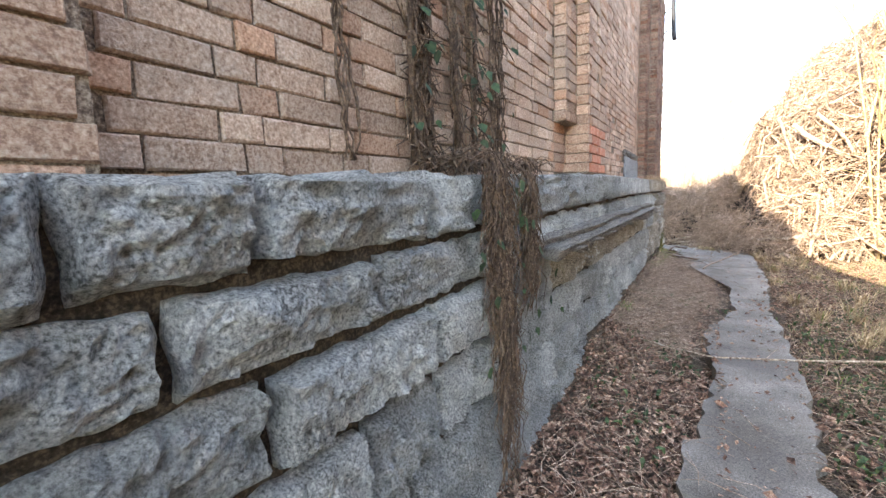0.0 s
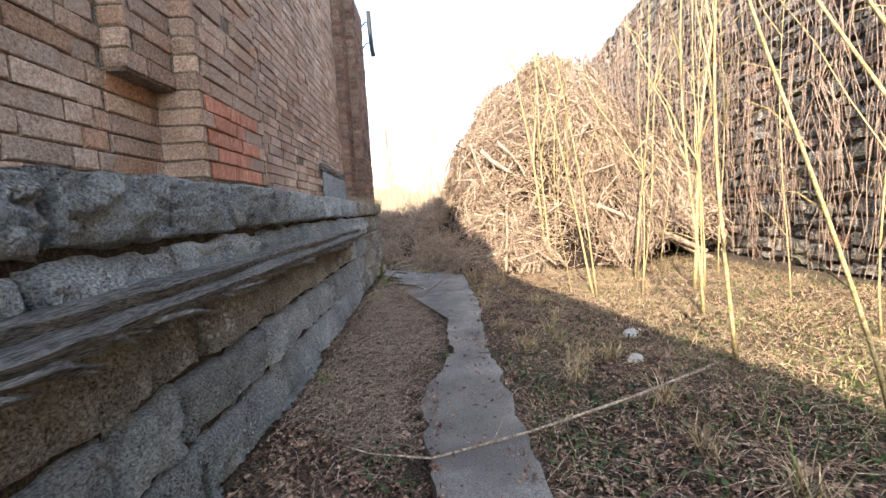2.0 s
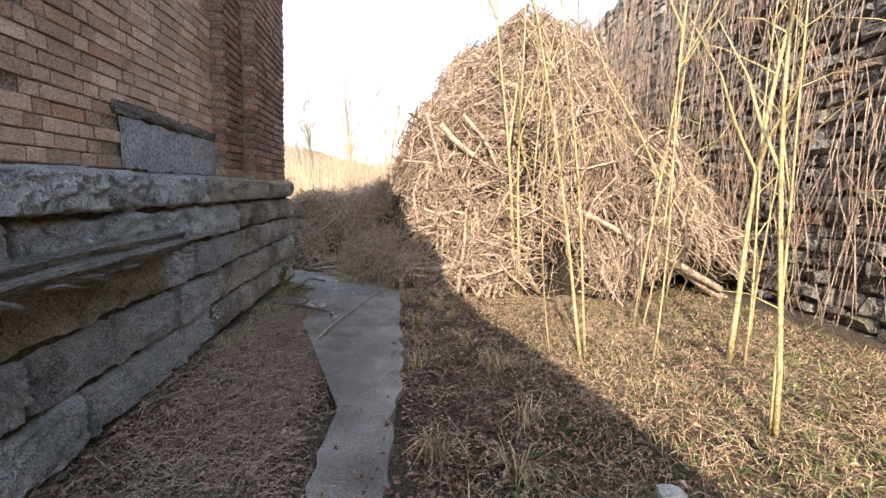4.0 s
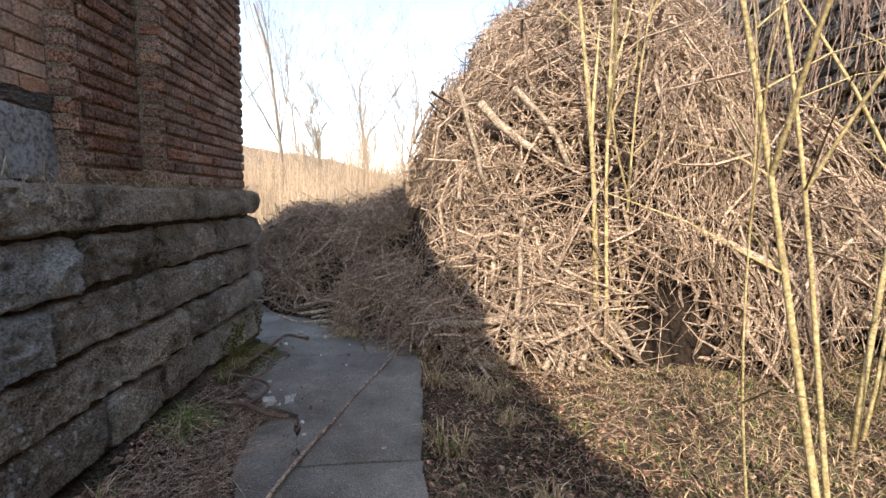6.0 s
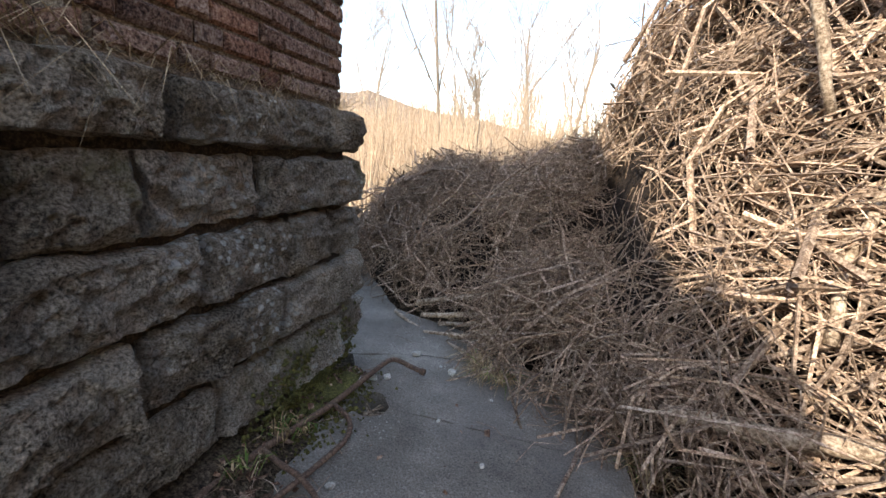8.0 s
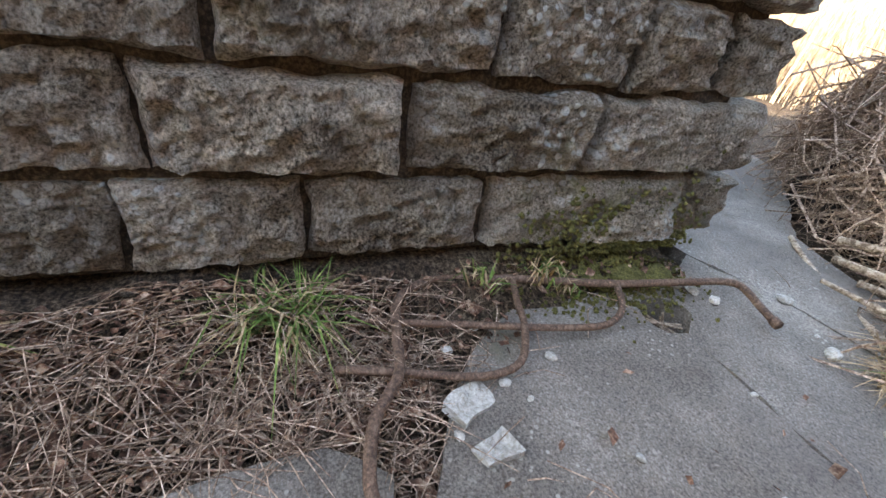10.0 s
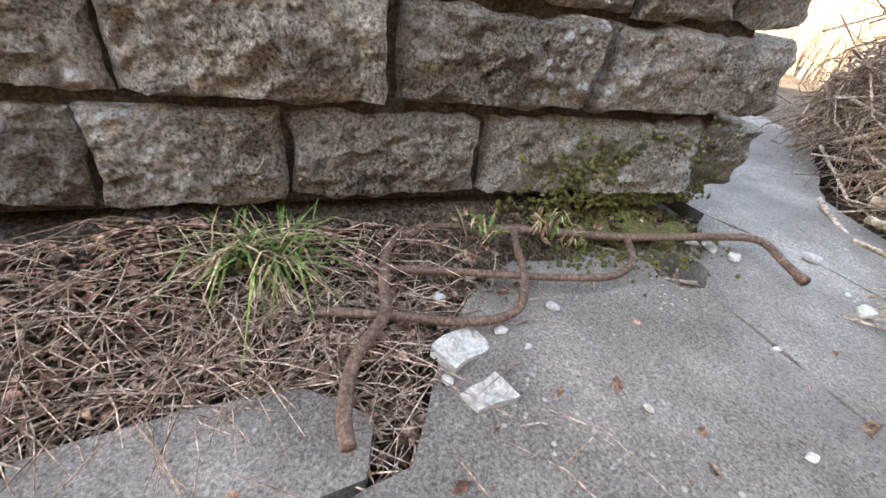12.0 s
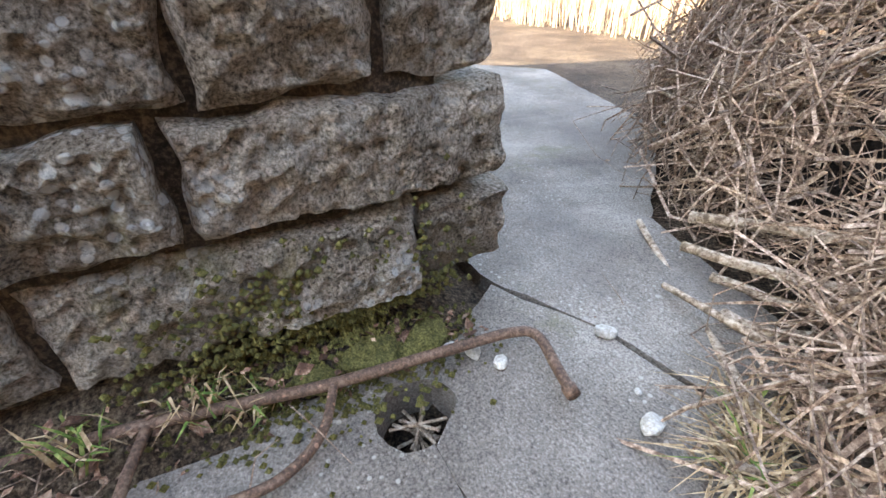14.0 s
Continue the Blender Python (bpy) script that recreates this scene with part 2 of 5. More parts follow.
M_LEAF = surface("fallen_leaf", [(0.065, 0.033, 0.021), (0.18, 0.095, 0.06), (0.45, 0.31, 0.21)], 4, 40, 0.85, 0.2, 0.002, 0.5, island=True)
M_STRAW = surface("dry_grass", [(0.23, 0.15, 0.08), (0.39, 0.275, 0.155), (0.60, 0.46, 0.29)], 3, 40, 0.85, 0.0, 0.002, 0.35, island=True)
M_GRASS = surface("green_grass", [(0.06, 0.10, 0.022), (0.12, 0.18, 0.04), (0.27, 0.28, 0.09)], 3, 40, 0.7, 0.0, 0.002, 0.35, island=True)
M_REED = surface("tan_reed", [(0.24, 0.165, 0.105), (0.35, 0.255, 0.175), (0.47, 0.365, 0.26)], 0.5, 10, 0.9, 0.0, 0.002, 0.3, island=True)
M_BARE = surface("bare_tree_bark", [(0.16, 0.125, 0.095), (0.27, 0.215, 0.165), (0.38, 0.315, 0.25)], 2, 20, 0.9, 0.2, 0.01, 0.1)
M_HILL = surface("wooded_hill", [(0.12, 0.09, 0.068), (0.17, 0.13, 0.10), (0.22, 0.175, 0.135)], 0.05, 0.6, 0.95, 0.5, 2.0, 0)
M_WEED = surface("weed_leaf", [(0.025, 0.04, 0.015), (0.055, 0.08, 0.028), (0.11, 0.135, 0.05)], 9, 50, 0.7, 0.1, 0.002, 0.3, island=True)
M_RUST = surface("rusted_pipe", [(0.07, 0.045, 0.033), (0.14, 0.085, 0.058), (0.22, 0.145, 0.10)], 14, 110, 0.75, 0.5, 0.003, 0, spots=((0.36, 0.20, 0.13), 45, 0.07))
M_IRON = surface("black_iron", [(0.012, 0.012, 0.014), (0.03, 0.03, 0.033), (0.06, 0.058, 0.06)], 10, 80, 0.6, 0.3, 0.002, 0)
M_PEBBLE = surface("pale_pebble", [(0.33, 0.30, 0.25), (0.48, 0.45, 0.39), (0.63, 0.60, 0.54)], 15, 90, 0.85, 0.4, 0.004, 0.2)
M_MOSS = surface("moss_clump", [(0.05, 0.047, 0.014), (0.11, 0.10, 0.03), (0.21, 0.185, 0.06)], 20, 140, 0.97, 0.9, 0.01, 0.2)


# ---- mesh helpers ----
def mesh_of(name, verts, faces, material, smooth=False):
    me = bpy.data.meshes.new(name)
    me.from_pydata([tuple(v) for v in verts], [], [tuple(f) for f in faces])
    me.materials.append(material)
    if smooth:
        me.polygons.foreach_set("use_smooth", [True] * len(me.polygons))
    me.update()
    return me


def part(name, data, parent, label="", at=None, kind=""):
    ob = new(name, data)
    ob.parent = parent
    if at is not None:
        ob.matrix_basis = at
    return tagged(ob, label=label, kind=kind)


def thing(name, label, category, group="", kind=""):
    return tagged(new(name), label, category, group, kind)


class Soup:
    """Collects vertices and faces of one mesh."""

    def __init__(self):
        self.v, self.f = [], []

    def add(self, verts, faces):
        o = len(self.v)
        self.v.extend(tuple(p) for p in verts)
        self.f.extend(tuple(i + o for i in q) for q in faces)

    def tube(self, pts, radii, sides=4, cap=True):
        pts = [Vector(p) for p in pts]
        rings = []
        side = None
        for i, p in enumerate(pts):
            d = (pts[min(i + 1, len(pts) - 1)] - pts[max(i - 1, 0)])
            if d.length < 1e-6:
                d = Vector((0, 0, 1))
            d.normalize()
            ref = side if side is not None else (Vector((0, 0, 1)) if abs(d.z) < 0.9 else Vector((1, 0, 0)))
            a = d.cross(ref)
            if a.length < 1e-4:
                a = d.cross(Vector((0.3, 1, 0.2)))
            a.normalize()
            b = d.cross(a)
            side = -b
            r = radii[i] if not isinstance(radii, (int, float)) else radii
            rings.append([p + (a * math.cos(k * 2 * math.pi / sides) + b * math.sin(k * 2 * math.pi / sides)) * r for k in range(sides)])
        o = len(self.v)
        for ring in rings:
            self.v.extend(tuple(q) for q in ring)
        for i in range(len(rings) - 1):
            for k in range(sides):
                k2 = (k + 1) % sides
                self.f.append((o + i * sides + k, o + i * sides + k2, o + (i + 1) * sides + k2, o + (i + 1) * sides + k))
        if cap:
            self.f.append(tuple(o + k for k in reversed(range(sides))))
            self.f.append(tuple(o + (len(rings) - 1) * sides + k for k in range(sides)))

    def blade(self, p, d, length, width, droop):
        p, d = Vector(p), Vector(d).normalized()
        s = d.cross(Vector((0, 0, 1)))
        s = (s.normalized() if s.length > 1e-3 else Vector((1, 0, 0))) * width * 0.5
        q = p + d * length * 0.55
        e = p + d * length + Vector((d.x * droop, d.y * droop, -droop)) * length
        self.add([p - s, p + s, q + s * 0.7, q - s * 0.7, e], [(0, 1, 2, 3), (3, 2, 4)])

    def mesh(self, name, material, smooth=False):
        return mesh_of(name, self.v, self.f, material, smooth)


def fbm(x, y, z, octaves=4):
    return noise.fractal(Vector((x, y, z)), 0.9, 2.1, octaves)


def rnd(a, b):
    return random.uniform(a, b)


# ---- ground ----
def ground_z(x, y):
    z = -0.07 + 0.045 * fbm(x * 0.5, y * 0.5, 3.1, 3) + 0.02 * fbm(x * 2.2, y * 2.2, 7.7, 3)
    if x > 3.5:
        t = min((x - 3.5) / 3.0, 1.0)
        z += 0.22 * t * t
    if -4 < x < 2.2 and 10.6 < y < 17:
        z = z * 0.35 - 0.045 if x > 0.55 or y > 13.1 else z * 0.35 + 0.0
    if x < 0.6:
        k = 0.06 if y < 5 else 0.06 + 0.18 * (y - 5) if y < 6 else 0.24 if y < 10 else max(0.03, 0.24 - 0.15 * (y - 10)) if y < 12.4 else 0.0
        z += k * (1 - max(x - 0.05, 0) / 0.55) ** 1.5
    if x < 0.2 and 10.8 < y < 13.25:
        z += 0.13 * min(1.0, (0.2 - x) / 0.17) * min(1.0, (13.25 - y) / 0.5, (y - 10.8) / 0.3)
    if math.hypot(x - 0.335, y - 12.76) < 0.13:
        z = -0.28
    if y > 18:
        z += 0.012 * (y - 18)
    return z


def graded(lo, hi, a, b, fine, growth):
    out, v, s = [], a, fine
    while v <= b:
        out.append(v)
        v += fine
    s = fine
    v = out[-1]
    while v < hi:
        s *= growth
        v += s
        out.append(min(v, hi))
    s, v = fine, a
    while v > lo:
        s *= growth
        v -= s
        out.insert(0, max(v, lo))
    return out


def build_ground():
    xs = graded(-900, 900, -0.2, 6.6, 0.09, 1.22)
    ys = graded(-300, 1500, 1.0, 15.0, 0.09, 1.22)
    verts = [(x, y, ground_z(x, y) if abs(x) < 60 and abs(y) < 90 else 0.8 + (0 if y < 90 else 0)) for y in ys for x in xs]
    w = len(xs)
    faces = [(j * w + i, j * w + i + 1, (j + 1) * w + i + 1, (j + 1) * w + i) for j in range(len(ys) - 1) for i in range(w - 1)]
    g = new("ground", mesh_of("ground", verts, faces, M_SOIL, True))
    return tagged(g, "brown soil strewn with leaf litter and dry grass", "ground", kind="structure")


build_ground()


# ---- concrete path ----
def slab_mesh(outline, top, thick, seed, name):
    """A worn slab with a ragged rim, from a short outline."""
    rng = random.Random(seed)
    pts = []
    for i, p in enumerate(outline):
        q = outline[(i + 1) % len(outline)]
        n = max(2, int(math.dist(p, q) / 0.09))
        for k in range(n):
            t = k / n
            x, y = p[0] + (q[0] - p[0]) * t, p[1] + (q[1] - p[1]) * t
            pts.append((x + (0.06 * fbm(x * 6, y * 6, seed, 5) if y < 11 else 0.03 * fbm(x * 5, y * 5, seed, 4)), y + (0.05 if y < 11 else 0.012) * fbm(x * 5, y * 5, seed + 9, 4)))
    bm = bmesh.new()
    rim = [bm.verts.new((x, y, top + rng.uniform(-0.004, 0.004))) for x, y in pts]
    bm.faces.new(rim)
    bmesh.ops.triangulate(bm, faces=bm.faces[:])
    low = [bm.verts.new((v.co.x, v.co.y, top - thick)) for v in rim]
    for i in range(len(rim)):
        j = (i + 1) % len(rim)
        bm.faces.new((rim[j], rim[i], low[i], low[j]))
    bmesh.ops.recalc_face_normals(bm, faces=bm.faces[:])
    me = bpy.data.meshes.new(name)
    bm.to_mesh(me)
    bm.free()
    me.materials.append(M_CONC)
    return me


pavement = tagged(new("pavement"), "cracked grey concrete path with mossy crumbling edges", "path", kind="structure")
SLABS = [
    [(0.8, 1.2), (1.36, 1.2), (1.38, 4.8), (1.5, 6.0), (1.52, 7.85), (1.12, 7.9), (1.05, 7.5), (0.9, 7.1), (0.9, 6.6), (0.96, 6.0), (0.88, 5.2), (0.78, 4.6), (0.84, 4.0), (0.84, 3.0)],
    [(1.16, 7.93), (1.5, 7.88), (1.62, 9.5), (1.67, 10.3), (1.66, 11.05), (0.62, 11.0), (0.98, 10.85), (1.05, 10.2), (1.2, 9.5), (1.14, 8.6)],
    [(0.95, 11.03), (1.66, 11.07), (1.68, 12.4), (1.60, 13.1), (1.42, 13.42), (1.15, 13.52), (0.35, 13.42), (-0.02, 13.24), (0.02, 12.95), (0.03, 12.62), (0.06, 12.2), (0.25, 11.97), (0.5, 11.78), (0.8, 11.62)],
    [(0.0, 13.28), (0.35, 13.45), (1.12, 13.55), (0.7, 13.95), (0.3, 14.05), (-0.1, 14.2), (-1.0, 15.4), (-3.2, 16.2), (-4.5, 15.2), (-4.5, 13.25), (-0.1, 13.25)],
]
HOLE = (0.335, 12.76)
arc = [(HOLE[0] + 0.115 * math.cos(a), 0.115 * math.sin(a)) for a in [math.pi * k / 8 for k in range(9)]]
SLABS[2] = [(0.95, 11.03), (1.66, 11.07), (1.68, 12.4), (1.665, 12.757)] + [(x, 12.757 - d) for x, d in arc] + [(0.13, 12.757), (0.1, 12.45), (0.14, 12.2), (0.28, 11.97), (0.5, 11.78), (0.8, 11.62)]
SLABS.append([(1.665, 12.763), (1.60, 13.1), (1.42, 13.42), (1.15, 13.52), (0.35, 13.42), (-0.02, 13.24), (0.1, 12.95), (0.13, 12.763)] + [(x, 12.763 + d) for x, d in reversed(arc)])
SLABS.append([(0.60, 10.92), (0.97, 10.95), (0.80, 11.52), (0.66, 11.56), (0.56, 11.42), (0.58, 11.2)])
for i, o in enumerate(SLABS):
    part("paving_slab", slab_mesh(o, 0.012 - 0.006 * (i == 3), 0.14, 3 + i, "paving_slab"), pavement)


# ---- rusticated plinth ----
COURSES = [(1.27, 1.58), (1.04, 1.27), (0.765, 1.04), (0.465, 0.765), (0.17, 0.465), (-0.2, 0.17)]
JOINTS = [
    [-4, -3.1, -2.3, -1.5, -0.6, 0.3, 1.1, 1.75, 2.44, 2.79, 3.49, 3.82, 4.4, 5.17, 5.69, 6.2, 7.1, 8.0, 8.87, 9.35, 10.2, 10.91, 11.84, 12.75, 13.08],
    [-4, -3.4, -2.6, -1.8, -0.9, 0.1, 0.9, 1.75, 2.58, 3.18, 4.0, 4.45, 5.09, 5.7, 6.6, 7.5, 8.3, 9.26, 9.81, 10.81, 11.43, 11.75, 12.28, 13.1],
    [-4, -3.0, -2.2, -1.3, -0.4, 0.4, 1.2, 2.0, 2.79, 3.48, 4.2, 4.9, 5.48, 5.85, 6.6, 7.3, 8.1, 8.8, 9.42, 9.9, 10.6, 11.23, 11.98, 12.46, 12.86, 13.12],
    [-4, -3.2, -2.3, -1.4, -0.4, 0.5, 1.3, 2.2, 3.1, 3.49, 4.3, 5.28, 5.65, 6.5, 7.4, 8.3, 8.9, 9.54, 10.2, 11.05, 11.72, 12.38, 13.17],
    [-4, -3.0, -2.1, -1.2, -0.2, 0.7, 1.6, 2.5, 3.3, 4.1, 4.9, 5.7, 6.6, 7.6, 8.6, 9.44, 10.2, 10.95, 11.42, 12.03, 12.94, 13.2],
    [-4, -2.5, -1.0, 0.5, 2.0, 3.4, 4.9, 6.4, 7.9, 9.2, 10.6, 11.8, 13.2],
]


def bed_z(z, y):
    """The bed joints wander a little along the wall."""
    t = min(max((y - 4.5) / 3.5, 0.0), 1.0)
    u = min(max((4.2 - y) / 2.5, 0.0), 1.0)
    if z > 1.5:
        return z - 0.085 * min(max((6.2 - y) / 3.5, 0.0), 1.0)
    if abs(z - 1.27) < 0.01:
        return z + 0.065 * t - 0.015 * u
    if abs(z - 1.04) < 0.01:
        return z + 0.015 * t - 0.01 * u
    return z


def rough_block(length, height, depth, seed, proud=0.05, step=0.045, square=False):
    """A quarry-faced block: local x out of the wall, y along, z up; origin at the middle of its seat. Grid front with a hewn, pillowed face."""
    nx, nz = max(5, int(length / step)), max(4, int(height / step))
    rng = random.Random(seed)
    verts, faces = [], []
    tilt_y, tilt_z = rng.uniform(-0.015, 0.015), rng.uniform(-0.012, 0.012)
    off = rng.uniform(0, 90)
    chip = (rng.uniform(-0.5, 0.5), rng.choice((-0.5, -0.5, 0.5)), rng.uniform(0.12, 0.3))
    for j in range(nz + 1):
        for i in range(nx + 1):
            u, v = i / nx - 0.5, j / nz - 0.5
            y, z = u * length, v * height
            edge = min((0.5 - (-u if square else abs(u))) * length, (0.5 - abs(v)) * height)
            f = min(edge / 0.018, 1.0)
            pil = 1 - (1 - f) ** 2
            x = proud * pil * (0.75 + 0.25 * min(edge / 0.15, 1)) + tilt_y * u * 2 + tilt_z * v * 2
            facet = fbm(y * 2.6 + off, z * 2.6, seed * 0.7, 3)
            relief_grain = noise.fractal(Vector((y * 9 + off, z * 11, seed * 1.3)), 0.25, 2.1, 5)
            cell = noise.voronoi(Vector((y * 11 + off, z * 14, seed * 0.31)))[0]
            ridge = abs(noise.noise(Vector((y * 7.0 + off, z * 9.0 - y * 3.0, seed * 0.9))))
            fleck = noise.noise(Vector((y * 24.0 + off, z * 30.0 + y * 8.0, seed * 1.7)))
            x += (0.026 * facet + 0.018 * relief_grain + 0.034 * (cell[1] - cell[0]) - 0.022 * ridge + 0.010 * fleck - 0.006) * (0.3 + 0.7 * f)
            d = math.hypot((u - chip[0]) * length, (v - chip[1]) * height)
            if d < chip[2] * 0.6:
                x -= 0.03 * (1 - d / (chip[2] * 0.6)) * f
            wob = 0.016 * (1 - f)
            verts.append((x, y + wob * fbm(z * 7, off, u, 2) * 1.5, z + wob * fbm(y * 7, off + 4, v, 2) * 1.5))
    w = nx + 1
    for j in range(nz):
        for i in range(nx):
            faces.append((j * w + i, j * w + i + 1, (j + 1) * w + i + 1, (j + 1) * w + i))
    rim = [i for i in range(w)] + [j * w + nx for j in range(1, nz + 1)] + [nz * w + i for i in range(nx - 1, -1, -1)] + [j * w for j in range(nz - 1, 0, -1)]
    base = len(verts)
    for k in rim:
        verts.append((-depth, verts[k][1], verts[k][2]))
    n = len(rim)
    for k in range(n):
        k2 = (k + 1) % n
        faces.append((rim[k2], rim[k], base + k, base + k2))
    faces.append(tuple(base + k for k in range(n)))
    return verts, faces


plinth = tagged(new("wall_plinth"), "battered plinth of grey rock-faced stone blocks in courses", "stone plinth", kind="structure")
core = Soup()
for _x, _z0, _z1, _y in ((-0.15, -0.3, 0.16, 12.9), (-0.035, 0.16, 1.44, 13.02)):
    core.add([(_x, -4, _z0), (_x, _y, _z0), (-4.4, _y, _z0), (-4.4, -4, _z0), (_x, -4, _z1), (_x, _y, _z1), (-4.4, _y, _z1), (-4.4, -4, _z1)],
             [(0, 1, 5, 4), (1, 2, 6, 5), (2, 3, 7, 6), (3, 0, 4, 7), (4, 5, 6, 7), (3, 2, 1, 0)])
part("mortar_bed", core.mesh("mortar_bed", M_JOINT), plinth)
_seed = 11
for (za, zb), js in zip(COURSES, JOINTS):
    for y0, y1 in zip(js, js[1:]):
        z0, z1 = za, zb
        _seed += 1
        if z1 < 0.2 and y0 > 9:
            continue
        rng = random.Random(_seed)
        corner = y1 == js[-1]
        gap = rng.uniform(0.02, 0.034)
        top = z1 > 1.5
        z0, z1 = bed_z(z0, (y0 + y1) / 2), bed_z(z1, (y0 + y1) / 2)
        if corner:
            y1 += 0.05
        L, Hh = (y1 - y0) - gap, (z1 - z0) - rng.uniform(0.024, 0.038)
        near = 0.017 if 1.2 < y0 < 13 else 0.06
        vs, fs = rough_block(L, Hh, 0.30 if not corner else 0.45, _seed, 0.05 + (0.012 if top else 0) + rng.uniform(-0.022, 0.02), near, corner)
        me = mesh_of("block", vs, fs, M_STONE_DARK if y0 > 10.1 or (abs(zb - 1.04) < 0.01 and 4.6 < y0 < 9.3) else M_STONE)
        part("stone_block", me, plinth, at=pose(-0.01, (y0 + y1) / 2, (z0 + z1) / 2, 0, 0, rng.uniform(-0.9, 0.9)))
# end face of the plinth, turning the corner
for ci, (z0, z1) in enumerate(COURSES):
    x = -0.42 - 0.17 * (ci % 2)
    xs_ = [x]
    while x > -4.4:
        x -= 0.75 + 0.2 * ((ci * 7) % 3)
        xs_.append(max(x, -4.4))
    ye = JOINTS[ci][-1]
    for a, b in zip(xs_, xs_[1:]):
        _seed += 1
        vs, fs = rough_block(a - b - 0.012, z1 - z0 - 0.015, 0.2, _seed, 0.05, 0.06)
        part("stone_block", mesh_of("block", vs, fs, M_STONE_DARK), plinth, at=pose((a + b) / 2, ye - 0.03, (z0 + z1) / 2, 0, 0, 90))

# ---- brick wall above ----
BRICK_H, BED = 0.0755, 0.0835
# stretches of the face: y from, y to, x of the face, foot of the stretch
FACES = [(-12.0, 2.58, -0.15, 1.585), (2.58, 5.85, -0.26, 1.585), (5.85, 6.18, -0.16, 2.02), (6.18, 7.0, -0.055, 1.585), (7.0, 7.3, -0.16, 1.585), (7.3, 11.1, -0.29, 1.585),
         (11.1, 11.65, -0.165, 1.585), (11.65, 13.0, -0.04, 1.585)]


# unseen top of the wall, its slope made up to set the shadow edge
def shadow_top(y):
    return 7.9 if y < -4 else 7.9 - 0.25 * (y + 4) if y < 6.6 else 5.25


brickwork = tagged(new("wall_brick"), "weathered buff and brown brick wall with stepped pilasters", "brick wall", kind="structure")
back = Soup()


def slab_box(soup, x0, x1, y0, y1, z0, za, zb):
    """A box whose top runs from za at y0 to zb at y1."""
    soup.add([(x0, y0, z0), (x1, y0, z0), (x1, y1, z0), (x0, y1, z0), (x0, y0, za), (x1, y0, za), (x1, y1, zb), (x0, y1, zb)],
             [(3, 2, 1, 0), (4, 5, 6, 7), (0, 1, 5, 4), (1, 2, 6, 5), (2, 3, 7, 6), (3, 0, 4, 7)])


for y0, y1, fx, zf in FACES:
    cuts = [y0] + [c for c in (-4.0, 6.6) if y0 < c < y1] + [y1]
    for a, b in zip(cuts, cuts[1:]):
        slab_box(back, -0.7, fx - (0.022 if y0 > 11 else 0.014), a, b, zf - 0.2 if y0 < 5 else zf - 0.02, shadow_top(a + 1e-4), shadow_top(b - 1e-4))
slab_box(back, -0.7, -0.272, 5.85, 6.18, 1.56, 2.02, 2.02)
# unseen building body, added back to y -12 to shade the start
slab_box(back, -5.2, -0.7, -12, -4, -0.2, 7.9, 7.9)
slab_box(back, -5.2, -0.7, -4, 6.6, 1.5, 7.9, 5.25)
slab_box(back, -5.2, -0.7, 6.6, 12.99, 1.5, 5.25, 5.25)
slab_box(back, -0.7, -0.3, -12, -4, -0.3, 1.6, 1.6)
part("mortar_bed", back.mesh("mortar_bed", M_MORTAR), brickwork)


def brick_geometry(l, h, d, seed, c=0.005):
    """A worn brick: chamfered front, a little skew. Local x out, y along, z up."""
    r = random.Random(seed)
    j = lambda s: r.uniform(-s, s)
    a = [(-d, -l / 2, -h / 2), (-d, l / 2, -h / 2), (-d, l / 2, h / 2), (-d, -l / 2, h / 2)]
    m = [(-c + j(0.002), y + j(0.003), z + j(0.003)) for _, y, z in a]
    f = [(j(0.004), y * (1 - 2 * c / l) + j(0.003), z * (1 - 2 * c / h) + j(0.002)) for _, y, z in a]
    vs = a + m + f
    fs = [(8, 9, 10, 11)]
    for k in range(4):
        k2 = (k + 1) % 4
        fs.append((4 + k, 4 + k2, 8 + k2, 8 + k))
        fs.append((k, k2, 4 + k2, 4 + k))
    return vs, fs


SHARED = {}


def shared_brick(kind, variant, material):
    key = (kind, variant, material.name)
    if key not in SHARED:
        l = {"stretcher": 0.252, "header": 0.12, "closer": 0.085}[kind]
        vs, fs = brick_geometry(l, BRICK_H, 0.05, variant * 17 + len(kind))
        SHARED[key] = mesh_of("brick", vs, fs, material)
    return SHARED[key]


